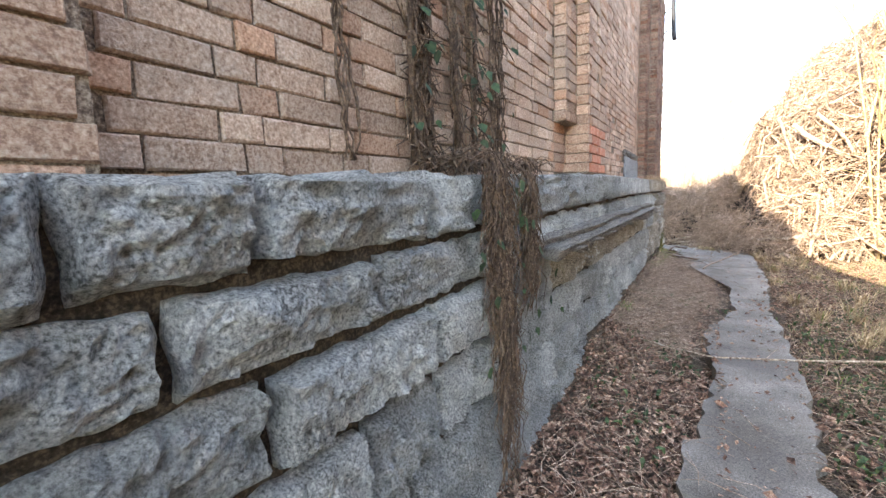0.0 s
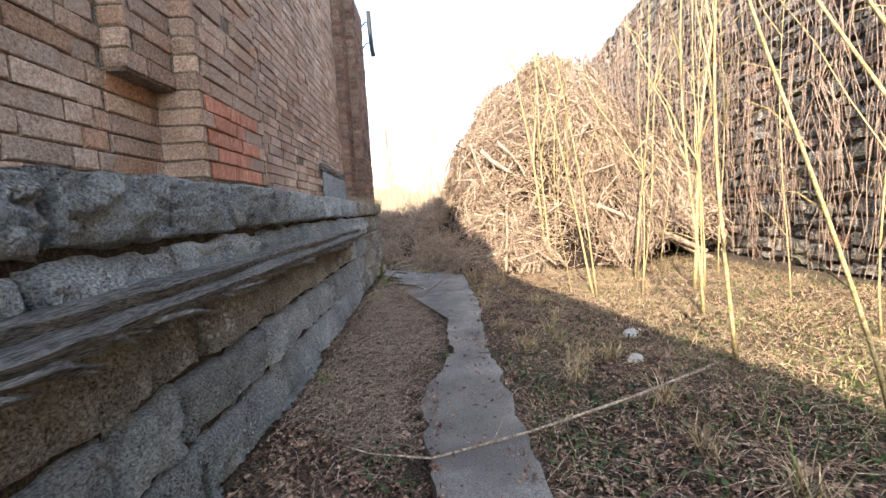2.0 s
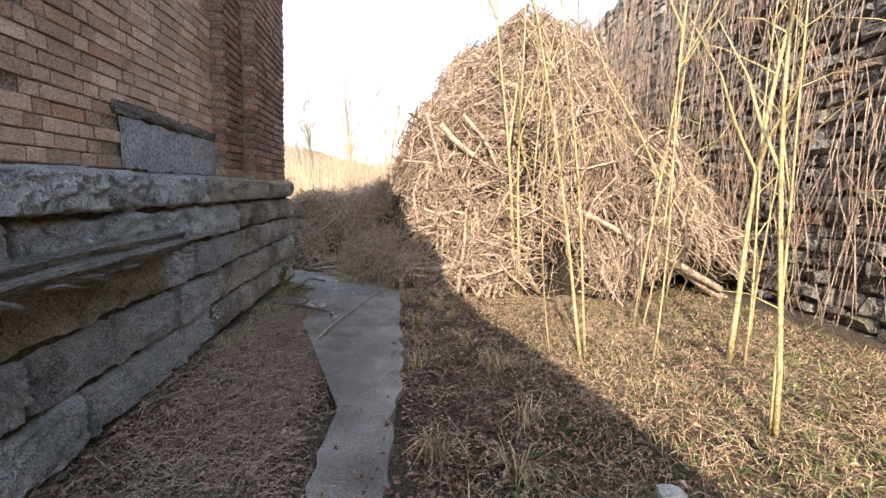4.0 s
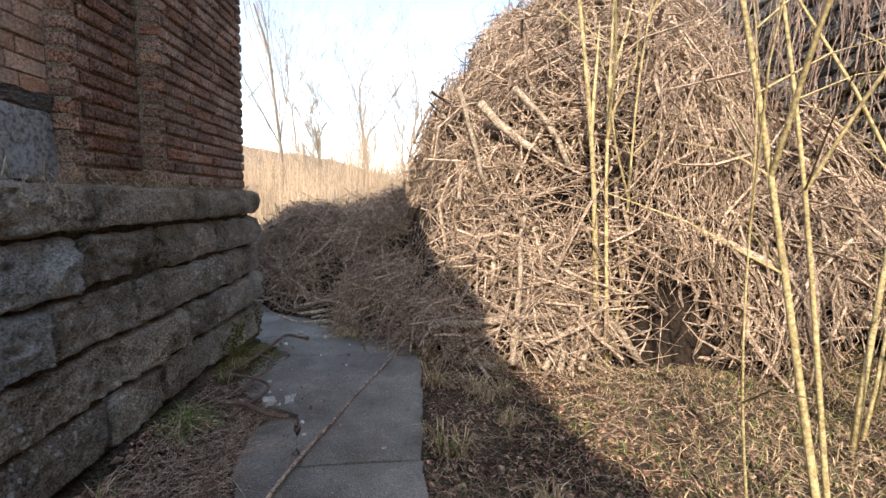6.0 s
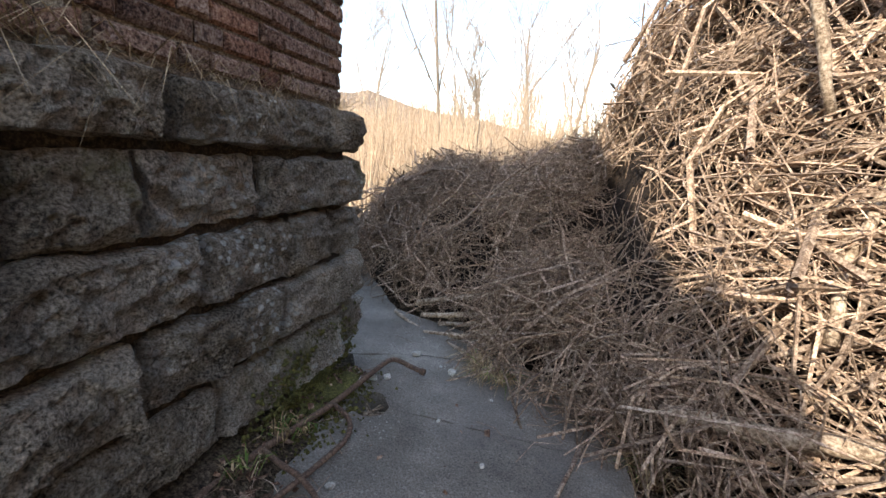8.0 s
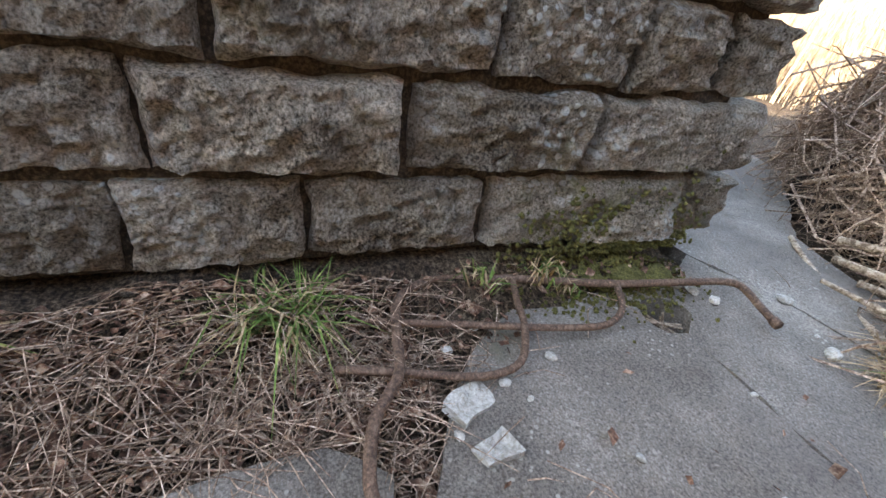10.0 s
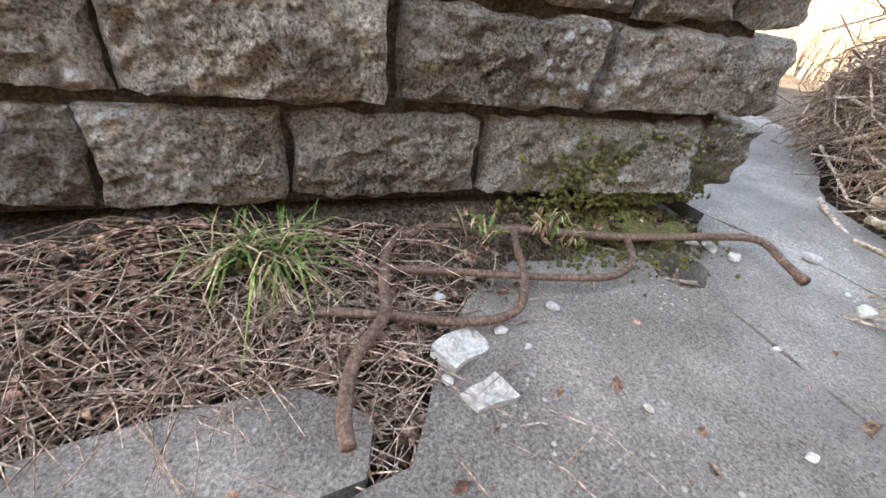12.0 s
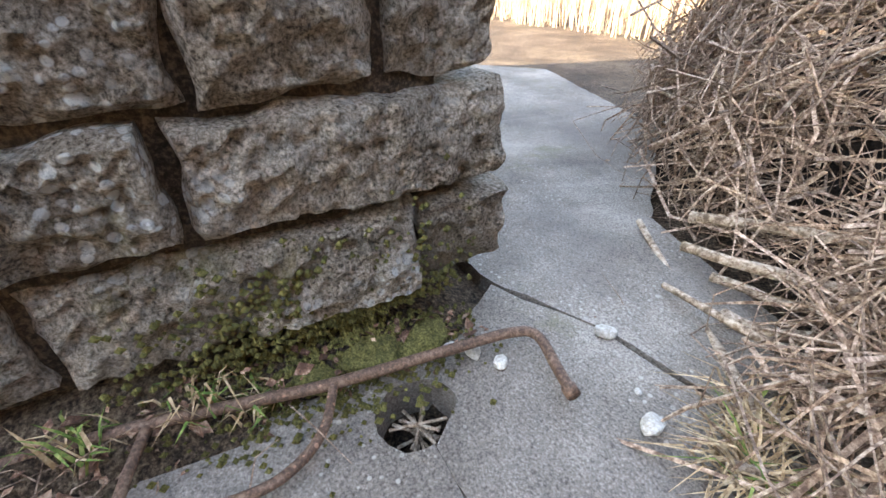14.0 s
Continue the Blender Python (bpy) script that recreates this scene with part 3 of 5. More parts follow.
loose, loose_old = Soup(), Soup()
singles = 0
brng = random.Random(5)
for fi, (y0, y1, fx, zf) in enumerate(FACES):
    row = 0
    zf -= 2 * BED if fi < 2 else 0
    z = zf + BRICK_H / 2 + 0.008 if fi != 2 else 1.585 + BRICK_H / 2 + 0.008
    ya = max(y0, -4.0)
    while z < 5.9:
        if z > zf - 0.001:
            y = ya + (0.0 if row % 2 else 0.062)
            k = row % 2
            while y < y1 - 0.05:
                kind = "stretcher" if (k % 2 == 0) else "header"
                l = 0.252 if kind == "stretcher" else 0.12
                if y + l > y1 + 0.004:
                    l = y1 - y
                yc = y + l / 2
                patch = fi == 5 and 9.5 < yc < 11.12 and z < 2.04
                missing = brng.random() < 0.004
                if z < shadow_top(yc) and not patch and not missing and l > 0.04:
                    full = l > 0.24 or abs(l - 0.12) < 0.001
                    near = full and singles < 300 and fi == 1 and 2.3 < yc < 5.85 and z < 2.75
                    red = fi == 3 and 1.62 < z < 1.98 and 6.24 < yc < 6.82
                    jx, jr = brng.uniform(-0.007, 0.005), brng.uniform(-0.8, 0.8)
                    if red:
                        vs, fs = brick_geometry(l, BRICK_H, 0.05, brng.randrange(999))
                        part("red_brick", mesh_of("brick", vs, fs, M_BRICK_RED), brickwork, at=pose(fx + 0.002, yc, z))
                    elif near:
                        singles += 1
                        part("brick", shared_brick(kind, brng.randrange(6), M_BRICK), brickwork, at=pose(fx + jx, yc, z, jr, 0, 0))
                    else:
                        vs, fs = brick_geometry(l, BRICK_H - (0.007 if fi >= 6 else 0), 0.05, brng.randrange(9999), 0.012 if fi >= 6 else 0.005)
                        (loose_old if fi >= 6 else loose).add([(v[0] + fx + jx, v[1] + yc, v[2] + z) for v in vs], fs)
                y += l + 0.009
                k += 1
            # return face that looks back along the wall
            if fi in (2, 3, 6, 7) and z < shadow_top(y0 + 0.2):
                px = FACES[fi - 1][2]
                w = fx - px
                vs, fs = brick_geometry(w, BRICK_H - (0.007 if fi >= 6 else 0), 0.03, brng.randrange(9999), 0.01 if fi >= 6 else 0.005)
                (loose_old if fi >= 6 else loose).add([(v[1] + (fx + px) / 2, y0 - v[0] - 0.006, v[2] + z) for v in vs], [tuple(reversed(f)) for f in fs])
            if fi == 7 and z < 5.2:
                x = -0.07 - (0.06 if row % 2 else 0.0)
                kk = row
                while x > -5.0:
                    l = 0.252 if kk % 2 else 0.12
                    vs, fs = brick_geometry(l, BRICK_H - 0.007, 0.04, brng.randrange(9999), 0.012)
                    loose_old.add([(x - l / 2 - v[1], 13.005 + v[0], v[2] + z) for v in vs], fs)
                    x -= l + 0.009
                    kk += 1
        z += BED
        row += 1
tagged(part("brick_rows", loose.mesh("brick_rows", M_BRICK_J), brickwork), kind="stuff")
tagged(part("weathered_brick_rows", loose_old.mesh("weathered_brick_rows", M_BRICK_OLD), brickwork), kind="stuff")
# courses under the corbelled step
cb = Soup()
z, row = 1.585 + BRICK_H / 2 + 0.008, 0
while z < 2.0:
    y = 5.86
    vs, fs = brick_geometry(0.282, BRICK_H, 0.05, row)
    cb.add([(v[0] - 0.26, v[1] + 5.985, v[2] + z) for v in vs], fs)
    vs, fs = brick_geometry(0.07, BRICK_H, 0.05, row + 50)
    cb.add([(v[0] - 0.26, v[1] + 6.15, v[2] + z) for v in vs], fs)
    vs, fs = brick_geometry(0.2, BRICK_H, 0.03, row + 90)
    cb.add([(v[1] - 0.16, 6.174 - v[0], v[2] + z) for v in vs], [tuple(reversed(f)) for f in fs])
    z += BED
    row += 1
tagged(part("corbel_rows", cb.mesh("corbel_rows", M_BRICK_J), brickwork), kind="stuff")

# cement patch and wooden lintel in the second bay
vs, fs = rough_block(1.55, 0.34, 0.05, 404, 0.012, 0.06)
tagged(new("cement_panel", mesh_of("cement_panel", [(v[0] * 0.25 - 0.272, v[1] + 10.32, v[2] + 1.762) for v in vs], fs, M_RENDER)),
       "smooth grey cement patch closing a low opening in the brick wall", "wall patch")
vs, fs = rough_block(1.62, 0.075, 0.06, 405, 0.02, 0.04)
tagged(new("wooden_lintel", mesh_of("wooden_lintel", [(v[0] * 0.6 - 0.262, v[1] + 10.3, v[2] + 1.985 - (v[1]) * 0.02) for v in vs], fs, M_TIMBER)),
       "dark rotten wooden lintel set in the brick wall", "lintel")


# ---- rotten timber ledge along the plinth ----
def ledge():
    t = thing("timber_ledge", "long rotten grey timber ledge fixed along the stone plinth", "timber beam")
    n = 110
    for k, (zt, th, xo, seed) in enumerate(((1.175, 0.05, 0.16, 3), (1.125, 0.055, 0.21, 8))):
        s = Soup()
        prof = 7
        for i in range(n + 1):
            y = 4.48 + (9.43 - 4.48) * i / n
            f = fbm(y * 2.3, seed, 0, 4)
            g = fbm(y * 7.0, seed + 3, 1, 4)
            w = xo + 0.03 * f + 0.015 * g - (0.05 if k == 0 else 0) * (0.5 + 0.5 * math.sin(y * 3.1))
            b = th + (0.03 * abs(f) + 0.02 * g if k else 0.01 * g)
            zz = zt + 0.02 * (y - 4.5) / 5 + 0.008 * f
            for q in range(prof):
                u = q / (prof - 1)
                if q < 4:
                    s.v.append((0.02 + (w - 0.02) * q / 3, y, zz + 0.008 * fbm(y * 9, q, seed, 2) - 0.012 * (q == 3)))
                else:
                    s.v.append((w - (w - 0.02) * (q - 3.6) / 2.6, y, zz - b + 0.012 * fbm(y * 8, q, seed, 3) + 0.02 * (q - 4)))
        for i in range(n):
            for q in range(prof):
                q2 = (q + 1) % prof
                s.f.append((i * prof + q, i * prof + q2, (i + 1) * prof + q2, (i + 1) * prof + q))
        s.f.append(tuple(range(prof)))
        s.f.append(tuple(n * prof + q for q in reversed(range(prof))))
        part("plank", s.mesh("plank", M_TIMBER), t)
    spl = Soup()
    r = random.Random(6)
    for i in range(46):
        y = r.uniform(4.6, 9.3)
        ln = r.uniform(0.1, 0.35)
        x = r.uniform(0.13, 0.22)
        spl.tube([(x, y, 1.09), (x + r.uniform(0, 0.03), y + ln * 0.5, 1.075 + r.uniform(-0.02, 0.01)), (x + r.uniform(-0.02, 0.03), y + ln, 1.05 + r.uniform(-0.03, 0.03))], [0.012, 0.01, 0.003], 4)
    tagged(part("splintered_edge", spl.mesh("splintered_edge", M_TIMBER), t), kind="stuff")


ledge()


# ---- tall rubble retaining wall across the way ----
RW_A, RW_B = Vector((5.5, -2.0)), Vector((7.9, 22.0))
RW_DIR = (RW_B - RW_A).normalized()
RW_N = Vector((-RW_DIR.y, RW_DIR.x))
RW_TOP = 6.6
rubble = tagged(new("wall_rubble"), "tall old retaining wall of dark rubble stone, hung with dry creeper", "stone wall", kind="structure")


def rw(s, out, z):
    p = RW_A + RW_DIR * s + RW_N * out
    return (p.x, p.y, z)


rb = Soup()
LEN = (RW_B - RW_A).length
rb.add([rw(0, -0.06, -0.3), rw(LEN, -0.06, -0.3), rw(LEN, -2.5, -0.3), rw(0, -2.5, -0.3), rw(0, -0.06, RW_TOP), rw(LEN, -0.06, RW_TOP), rw(LEN, -2.5, RW_TOP + 0.6), rw(0, -2.5, RW_TOP + 0.6)],
       [(0, 4, 5, 1), (1, 5, 6, 2), (2, 6, 7, 3), (3, 7, 4, 0), (4, 7, 6, 5)])
part("rubble_core", rb.mesh("rubble_core", M_RUBBLE_J), rubble)


def rubble_stone(w, h, r):
    """An uneven lump of walling stone: local x along the wall, y out, z up."""
    j = lambda s: r.uniform(-s, s)
    a = [(-w / 2, -0.1, -h / 2), (w / 2, -0.1, -h / 2), (w / 2, -0.1, h / 2), (-w / 2, -0.1, h / 2)]
    m = [(x * 0.98 + j(0.02), 0.01 + j(0.02), z * 0.96 + j(0.015)) for x, _, z in a]
    f = [(x * 0.72 + j(0.02), 0.06 + j(0.05), z * 0.7 + j(0.03)) for x, _, z in a]
    vs = a + m + f
    fs = [(11, 10, 9, 8)]
    for k in range(4):
        k2 = (k + 1) % 4
        fs += [(4 + k2, 4 + k, 8 + k, 8 + k2), (k2, k, 4 + k, 4 + k2)]
    return vs, fs


rr = random.Random(21)
rest = Soup()
z, nsing = -0.15, 0
turn_rw = math.degrees(math.atan2(RW_DIR.y, RW_DIR.x))
while z < RW_TOP:
    h = rr.uniform(0.11, 0.24)
    s = rr.uniform(0, 0.3)
    while s < LEN - 0.3:
        w = rr.uniform(0.16, 0.46) * (1.0 if h > 0.12 else 1.2)
        if s > 4:
            vs, fs = rubble_stone(w - 0.012, (h - 0.012) * rr.uniform(0.72, 1.12), rr)
            zc = z + h / 2 + 0.09 * fbm(s * 0.9, z * 0.3, 2.2, 3) + rr.uniform(-0.02, 0.02)
            if nsing < 300 and 8.0 < s < 12.0 and 0.1 < z < 2.8:
                nsing += 1
                part("wall_stone", mesh_of("wall_stone", [(v[0], -0 + v[1], v[2]) for v in vs], fs, M_RUBBLE_P), rubble, at=pose(*rw(s + w / 2, 0, zc), 0, rr.uniform(-7, 7), turn_rw))
            else:
                rest.add([rw(s + w / 2 + v[0], v[1], zc + v[2]) for v in vs], fs)
        s += w
    z += h
tagged(part("rubble_stones", rest.mesh("rubble_stones", M_RUBBLE), rubble), kind="stuff")

# dry creeper hanging over the wall and brush along its top
cr = Soup()
for i in range(1900):
    s = rr.uniform(5, LEN)
    z0 = rr.uniform(1.5, RW_TOP + 0.9)
    ln = rr.uniform(0.8, 3.0)
    pts, x = [], 0.0
    o = rr.uniform(0.06, 0.22)
    for k in range(6):
        t = k / 5
        x += rr.uniform(-0.22, 0.22) if i % 3 else rr.uniform(-0.06, 0.06)
        pts.append(rw(s + x, o + 0.05 * math.sin(t * 5 + i), max(z0 - ln * t, 0.05)))
    w = rr.uniform(0.5, 0.95)
    cr.tube(pts, [0.007 * w, 0.007 * w, 0.006 * w, 0.006 * w, 0.005 * w, 0.003 * w], 3, False)
for i in range(900):
    s = rr.uniform(5, LEN)
    p = Vector(rw(s, rr.uniform(-1.2, 0.15), RW_TOP + 0.1))
    d = Vector((rr.uniform(-0.6, 0.3), rr.uniform(-0.5, 0.5), rr.uniform(0.3, 1.0))) * rr.uniform(0.4, 1.1)
    cr.tube([p, p + d * 0.5 + Vector((0, 0, 0.1)), p + d], [0.008, 0.006, 0.002], 3, False)
tagged(new("creeper", cr.mesh("creeper", M_CREEPER)), "dry leafless creeper strands hanging down the rubble wall", "creeper", kind="stuff")


# ---- brushwood heap ----
def heap_z(x, y):
    def bump(cx, cy, rx, ry, h, p=1.0):
        q = ((x - cx) / rx) ** 2 + ((y - cy) / ry) ** 2
        return h * max(0.0, 1 - q) ** p
    h = max(bump(4.15, 15.4, 2.8, 2.85, 4.7, 0.62), bump(0.9, 16.3, 2.2, 2.15, 1.42, 0.7), bump(2.75, 13.75, 1.6, 1.35, 1.0, 0.7), bump(6.0, 14.3, 2.3, 2.5, 2.3, 0.65), bump(2.0, 13.9, 1.3, 1.0, 0.75, 0.6))
    return h + ((0.62 if x > 2 else 0.3) * fbm(x * 0.9, y * 0.9, 5.0, 3) + 0.2 * fbm(x * 2.6, y * 2.6, 1.0, 3) if h > 0.15 else 0)


heap = thing("brush_heap", "huge tangled heap of cut branches and dead twigs", "brushwood heap")
# dark inner sheet, added to stand in for shaded gaps among the sticks
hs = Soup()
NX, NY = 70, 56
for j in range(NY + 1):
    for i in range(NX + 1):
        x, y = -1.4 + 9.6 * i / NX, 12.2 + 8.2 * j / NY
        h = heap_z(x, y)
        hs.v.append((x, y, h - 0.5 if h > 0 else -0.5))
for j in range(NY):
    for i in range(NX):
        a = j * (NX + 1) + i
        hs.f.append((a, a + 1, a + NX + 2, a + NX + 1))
part("packed_core", hs.mesh("packed_core", M_GAP_SHADE, True), heap)
br = random.Random(33)


def heap_normal(x, y):
    e = 0.12
    return Vector((heap_z(x - e, y) - heap_z(x + e, y), heap_z(x, y - e) - heap_z(x, y + e), 2 * e)).normalized()


def lay_stick(soup, x, y, ln, r, wild=0.35, lift=0.0, down=0.0):
    n = heap_normal(x, y)
    v = Vector((br.gauss(0, 1), br.gauss(0, 1), br.gauss(0, 0.8))) + Vector((fbm(x * 0.8, y * 0.8, 60.0, 2), fbm(x * 0.8, y * 0.8, 70.0, 2), 1.2 * fbm(x * 0.8, y * 0.8, 80.0, 2))) * 0.7
    if down:
        g = Vector((0, 0, -1)) - n * n.dot(Vector((0, 0, -1)))
        v = v * (1 - down) + g * 3 * down
    d = (v - n * v.dot(n) * (1 - wild)).normalized()
    p = Vector((x, y, heap_z(x, y))) + n * br.uniform(-0.16, 0.06 + lift)
    b = Vector((br.gauss(0, 1), br.gauss(0, 1), br.gauss(0, 1))) * ln * (0.09 if r > 0.01 else 0.15)
    a, c = p - d * ln / 2, p + d * ln / 2
    if a.z < 0.0:
        a.z = 0.01
    if c.z < 0.0:
        c.z = 0.01
    soup.tube([a, p * 0.5 + (a + c) * 0.25 + b, c - (c - p) * 0.3 + b * 0.6, c], [r, r * 0.9, r * 0.7, r * 0.4], 4 if r > 0.012 else 3, False)


big, fine_, dark = Soup(), Soup(), Soup()
made = 0
while made < 27000:
    x, y = br.uniform(-1.2, 7.9), br.uniform(12.1, 19.0)
    h = heap_z(x, y)
    if h < 0.05 or (y > 16.6 and br.random() < 0.75):
        continue
    if br.random() > (0.62 if x < 2.1 and h < 1.7 else 0.3) / max(heap_normal(x, y).z, 0.2):
        continue
    if fbm(x * 1.5, y * 1.5 + h * 1.2, 40.0, 2) < -0.08 and br.random() < 0.93:
        continue
    made += 1
    low = x < 2.1 and h < 1.7
    r = br.choice((0.002, 0.003, 0.0035, 0.0045, 0.006, 0.009)) if low and br.random() < 0.97 else br.choice((0.003, 0.004, 0.0045, 0.005, 0.006, 0.008, 0.011)) if br.random() < 0.90 else br.uniform(0.013, 0.024)
    ln = br.uniform(0.35, 1.2) * (0.75 if low else 1.0)
    lay_stick(dark if low else (fine_ if r < 0.0055 else big), x, y, ln, r, 0.3 if low else 0.16, 0.05, 0.5 if x > 3.9 and br.random() < 0.65 else 0.0)
tagged(part("brushwood", big.mesh("brushwood", M_TWIG), heap, "tan sticks tangled together"), kind="stuff")
tagged(part("fine_brush", fine_.mesh("fine_brush", M_TWIG), heap), kind="stuff")
tagged(part("dark_brush", dark.mesh("dark_brush", M_TWIG_DARK), heap, "dark thin twigs matted low"), kind="stuff")
# whiskers along the crest against the sky
wh = Soup()
for i in range(1100):
    x, y = br.uniform(-0.6, 6.5), br.uniform(13.2, 18.0)
    h = heap_z(x, y)
    if h < 0.7:
        continue
    n = heap_normal(x, y)
    d = (n + Vector((br.gauss(0, 0.6), br.gauss(0, 0.6), br.gauss(0.1, 0.4)))).normalized()
    p = Vector((x, y, h - 0.1))
    ln = br.uniform(0.2, 0.75)
    wh.tube([p, p + d * ln * 0.5, p + d * ln + Vector((0, 0, -0.12 * ln + br.uniform(-0.1, 0.1)))], [0.005, 0.004, 0.002], 3, False)
tagged(part("standing_brush", wh.mesh("standing_brush", M_TWIG), heap), kind="stuff")


def log_mesh(a, b, r0, r1, seed, bend=0.05, sides=7):
    r = random.Random(seed)
    a, b = Vector(a), Vector(b)
    n = 9
    s = Soup()
    pts, rad = [], []
    o = Vector((r.uniform(-1, 1), r.uniform(-1, 1), r.uniform(-1, 1)))
    for i in range(n):
        t = i / (n - 1)
        p = a.lerp(b, t) + o * bend * math.sin(math.pi * t) + Vector((fbm(t * 3, seed, 0, 2), fbm(t * 3, seed, 5, 2), fbm(t * 3, seed, 9, 2))) * bend * 0.5
        pts.append(p)
        rad.append((r0 + (r1 - r0) * t) * (1 + 0.12 * fbm(t * 6, seed, 3, 2)))
    s.tube(pts, rad, sides)
    return s


def on_face(p):
    """The place on the heap's front at the height and x of p."""
    y = 12.0
    while y < p[1] + 1.2 and heap_z(p[0], y) < p[2]:
        y += 0.03
    return (p[0], min(y, p[1] + 0.3) - 0.05, p[2])


# heavier poles lying on the heap
POLES = [((2.05, 13.25, 2.75), (2.35, 13.05, 1.71), 0.04, 0.03), ((2.28, 13.15, 2.58), (2.85, 12.85, 2.06), 0.06, 0.055), ((2.63, 13.05, 2.72), (3.14, 12.7, 1.9), 0.045, 0.035),
         ((2.72, 12.75, 1.4), (2.52, 12.5, 0.05), 0.032, 0.042), ((4.32, 12.9, 1.32), (6.3, 12.45, 0.25), 0.05, 0.07), ((2.1, 13.04, 0.1), (2.36, 12.3, 0.03), 0.035, 0.045),
         ((4.93, 12.9, 1.04), (6.5, 12.4, 0.05), 0.06, 0.09), ((2.57, 12.9, 1.46), (2.4, 12.75, 0.7), 0.03, 0.035), ((3.3, 12.7, 0.6), (2.8, 12.15, 0.02), 0.035, 0.045),
         ((3.25, 12.75, 0.5), (2.95, 12.1, 0.02), 0.03, 0.04), ((3.4, 12.7, 0.55), (3.15, 12.1, 0.02), 0.03, 0.04), ((3.45, 12.75, 0.5), (3.75, 12.2, 0.05), 0.04, 0.05),
         ((2.5, 12.75, 0.4), (3.3, 12.7, 0.45), 0.03, 0.04), ((2.6, 12.6, 0.25), (3.2, 12.45, 0.3), 0.03, 0.03), ((1.75, 13.2, 0.3), (2.6, 12.85, 0.42), 0.05, 0.06), ((3.0, 12.6, 0.75), (3.5, 12.65, 0.95), 0.025, 0.03)]
for i, (a, b, r0, r1) in enumerate(POLES):
    tagged(new("dead_pole", log_mesh(on_face(a), on_face(b), r0 * 0.8, r1 * 0.8, 50 + i).mesh("dead_pole", M_LOG, True)), "bare grey-brown dead pole lying on the brush heap", "branch", "poles on the heap")
FALLEN = [((0.1, 14.15, 0.12), (1.4, 14.6, 0.28), 0.022, 0.03), ((0.2, 13.98, 0.08), (1.4, 14.35, 0.18), 0.02, 0.028), ((0.36, 13.93, 0.05), (0.8, 14.0, 0.09), 0.018, 0.014),
          ((-0.3, 14.35, 0.25), (0.95, 15.0, 1.5), 0.016, 0.01), ((-0.05, 14.05, 0.04), (0.78, 13.48, 0.04), 0.014, 0.02), ((0.5, 13.78, 0.05), (1.15, 14.15, 0.12), 0.024, 0.018),
          ((0.82, 13.3, 0.035), (1.25, 13.9, 0.06), 0.016, 0.022), ((1.5, 13.3, 0.08), (2.3, 14.0, 0.75), 0.03, 0.025), ((0.3, 13.75, 0.04), (1.6, 13.75, 0.1), 0.012, 0.02)]
for i, (a, b, r0, r1) in enumerate(FALLEN):
    tagged(new("fallen_branch", log_mesh(a, b, r0, r1, 80 + i, 0.06).mesh("fallen_branch", M_TWIG_DARK if i == 3 else M_LOG, True)), "weathered fallen branch at the edge of the concrete", "branch", "fallen branches")
bramble = thing("bramble", "dark thorny bramble stem arching out of the brush heap", "bramble")
bs = Soup()
BR = [(-0.53, 14.60, 0.47),(-0.15, 14.50, 0.42),(0.06, 14.45, 0.84),(0.28, 14.50, 1.07),(0.47, 14.55, 1.36),(0.63, 14.60, 1.37),(0.80, 14.70, 1.41)]
bs.tube(BR, [0.011, 0.01, 0.009, 0.008, 0.007, 0.005, 0.003], 6)
bramble_stem = part("stem", bs.mesh("stem", M_TWIG_DARK, True), bramble)
for i in range(26):
    r = random.Random(640 + i)
    k = r.randint(1, 5)
    p = Vector(BR[k]).lerp(Vector(BR[k + 1]), r.random()) + Vector((r.uniform(-0.05, 0.05), r.uniform(-0.05, 0.05), r.uniform(-0.05, 0.08)))
    u, w = Vector((r.uniform(-1, 1), r.uniform(-1, 1), r.uniform(-1, 1))).normalized() * 0.022, Vector((r.uniform(-1, 1), r.uniform(-1, 1), r.uniform(-1, 1))).normalized() * 0.012
    lq = Soup()
    lq.add([p - u, p + w, p + u, p - w], [(0, 1, 2), (0, 2, 3)])
    part("leaf", lq.mesh("leaf", M_LEAF), bramble_stem)
tagged(new("path_stick", log_mesh((0.84, 10.55, 0.05), (1.47, 12.88, 0.03), 0.012, 0.009, 97, 0.05).mesh("path_stick", M_TWIG_DARK, True)), "long thin brown stick lying across the concrete path", "stick")
lb = Soup()
lb.tube([(0.37, 6.45, 0.03), (0.6, 6.27, 0.05), (0.94, 6.19, 0.04), (1.52, 6.36, 0.05), (2.3, 6.68, 0.06), (3.12, 7.06, 0.08)], [0.003, 0.0045, 0.006, 0.0075, 0.009, 0.011], 6)
tagged(new("long_branch", lb.mesh("long_branch", M_LOG, True)), "long thin pale branch lying across path and grass", "branch")


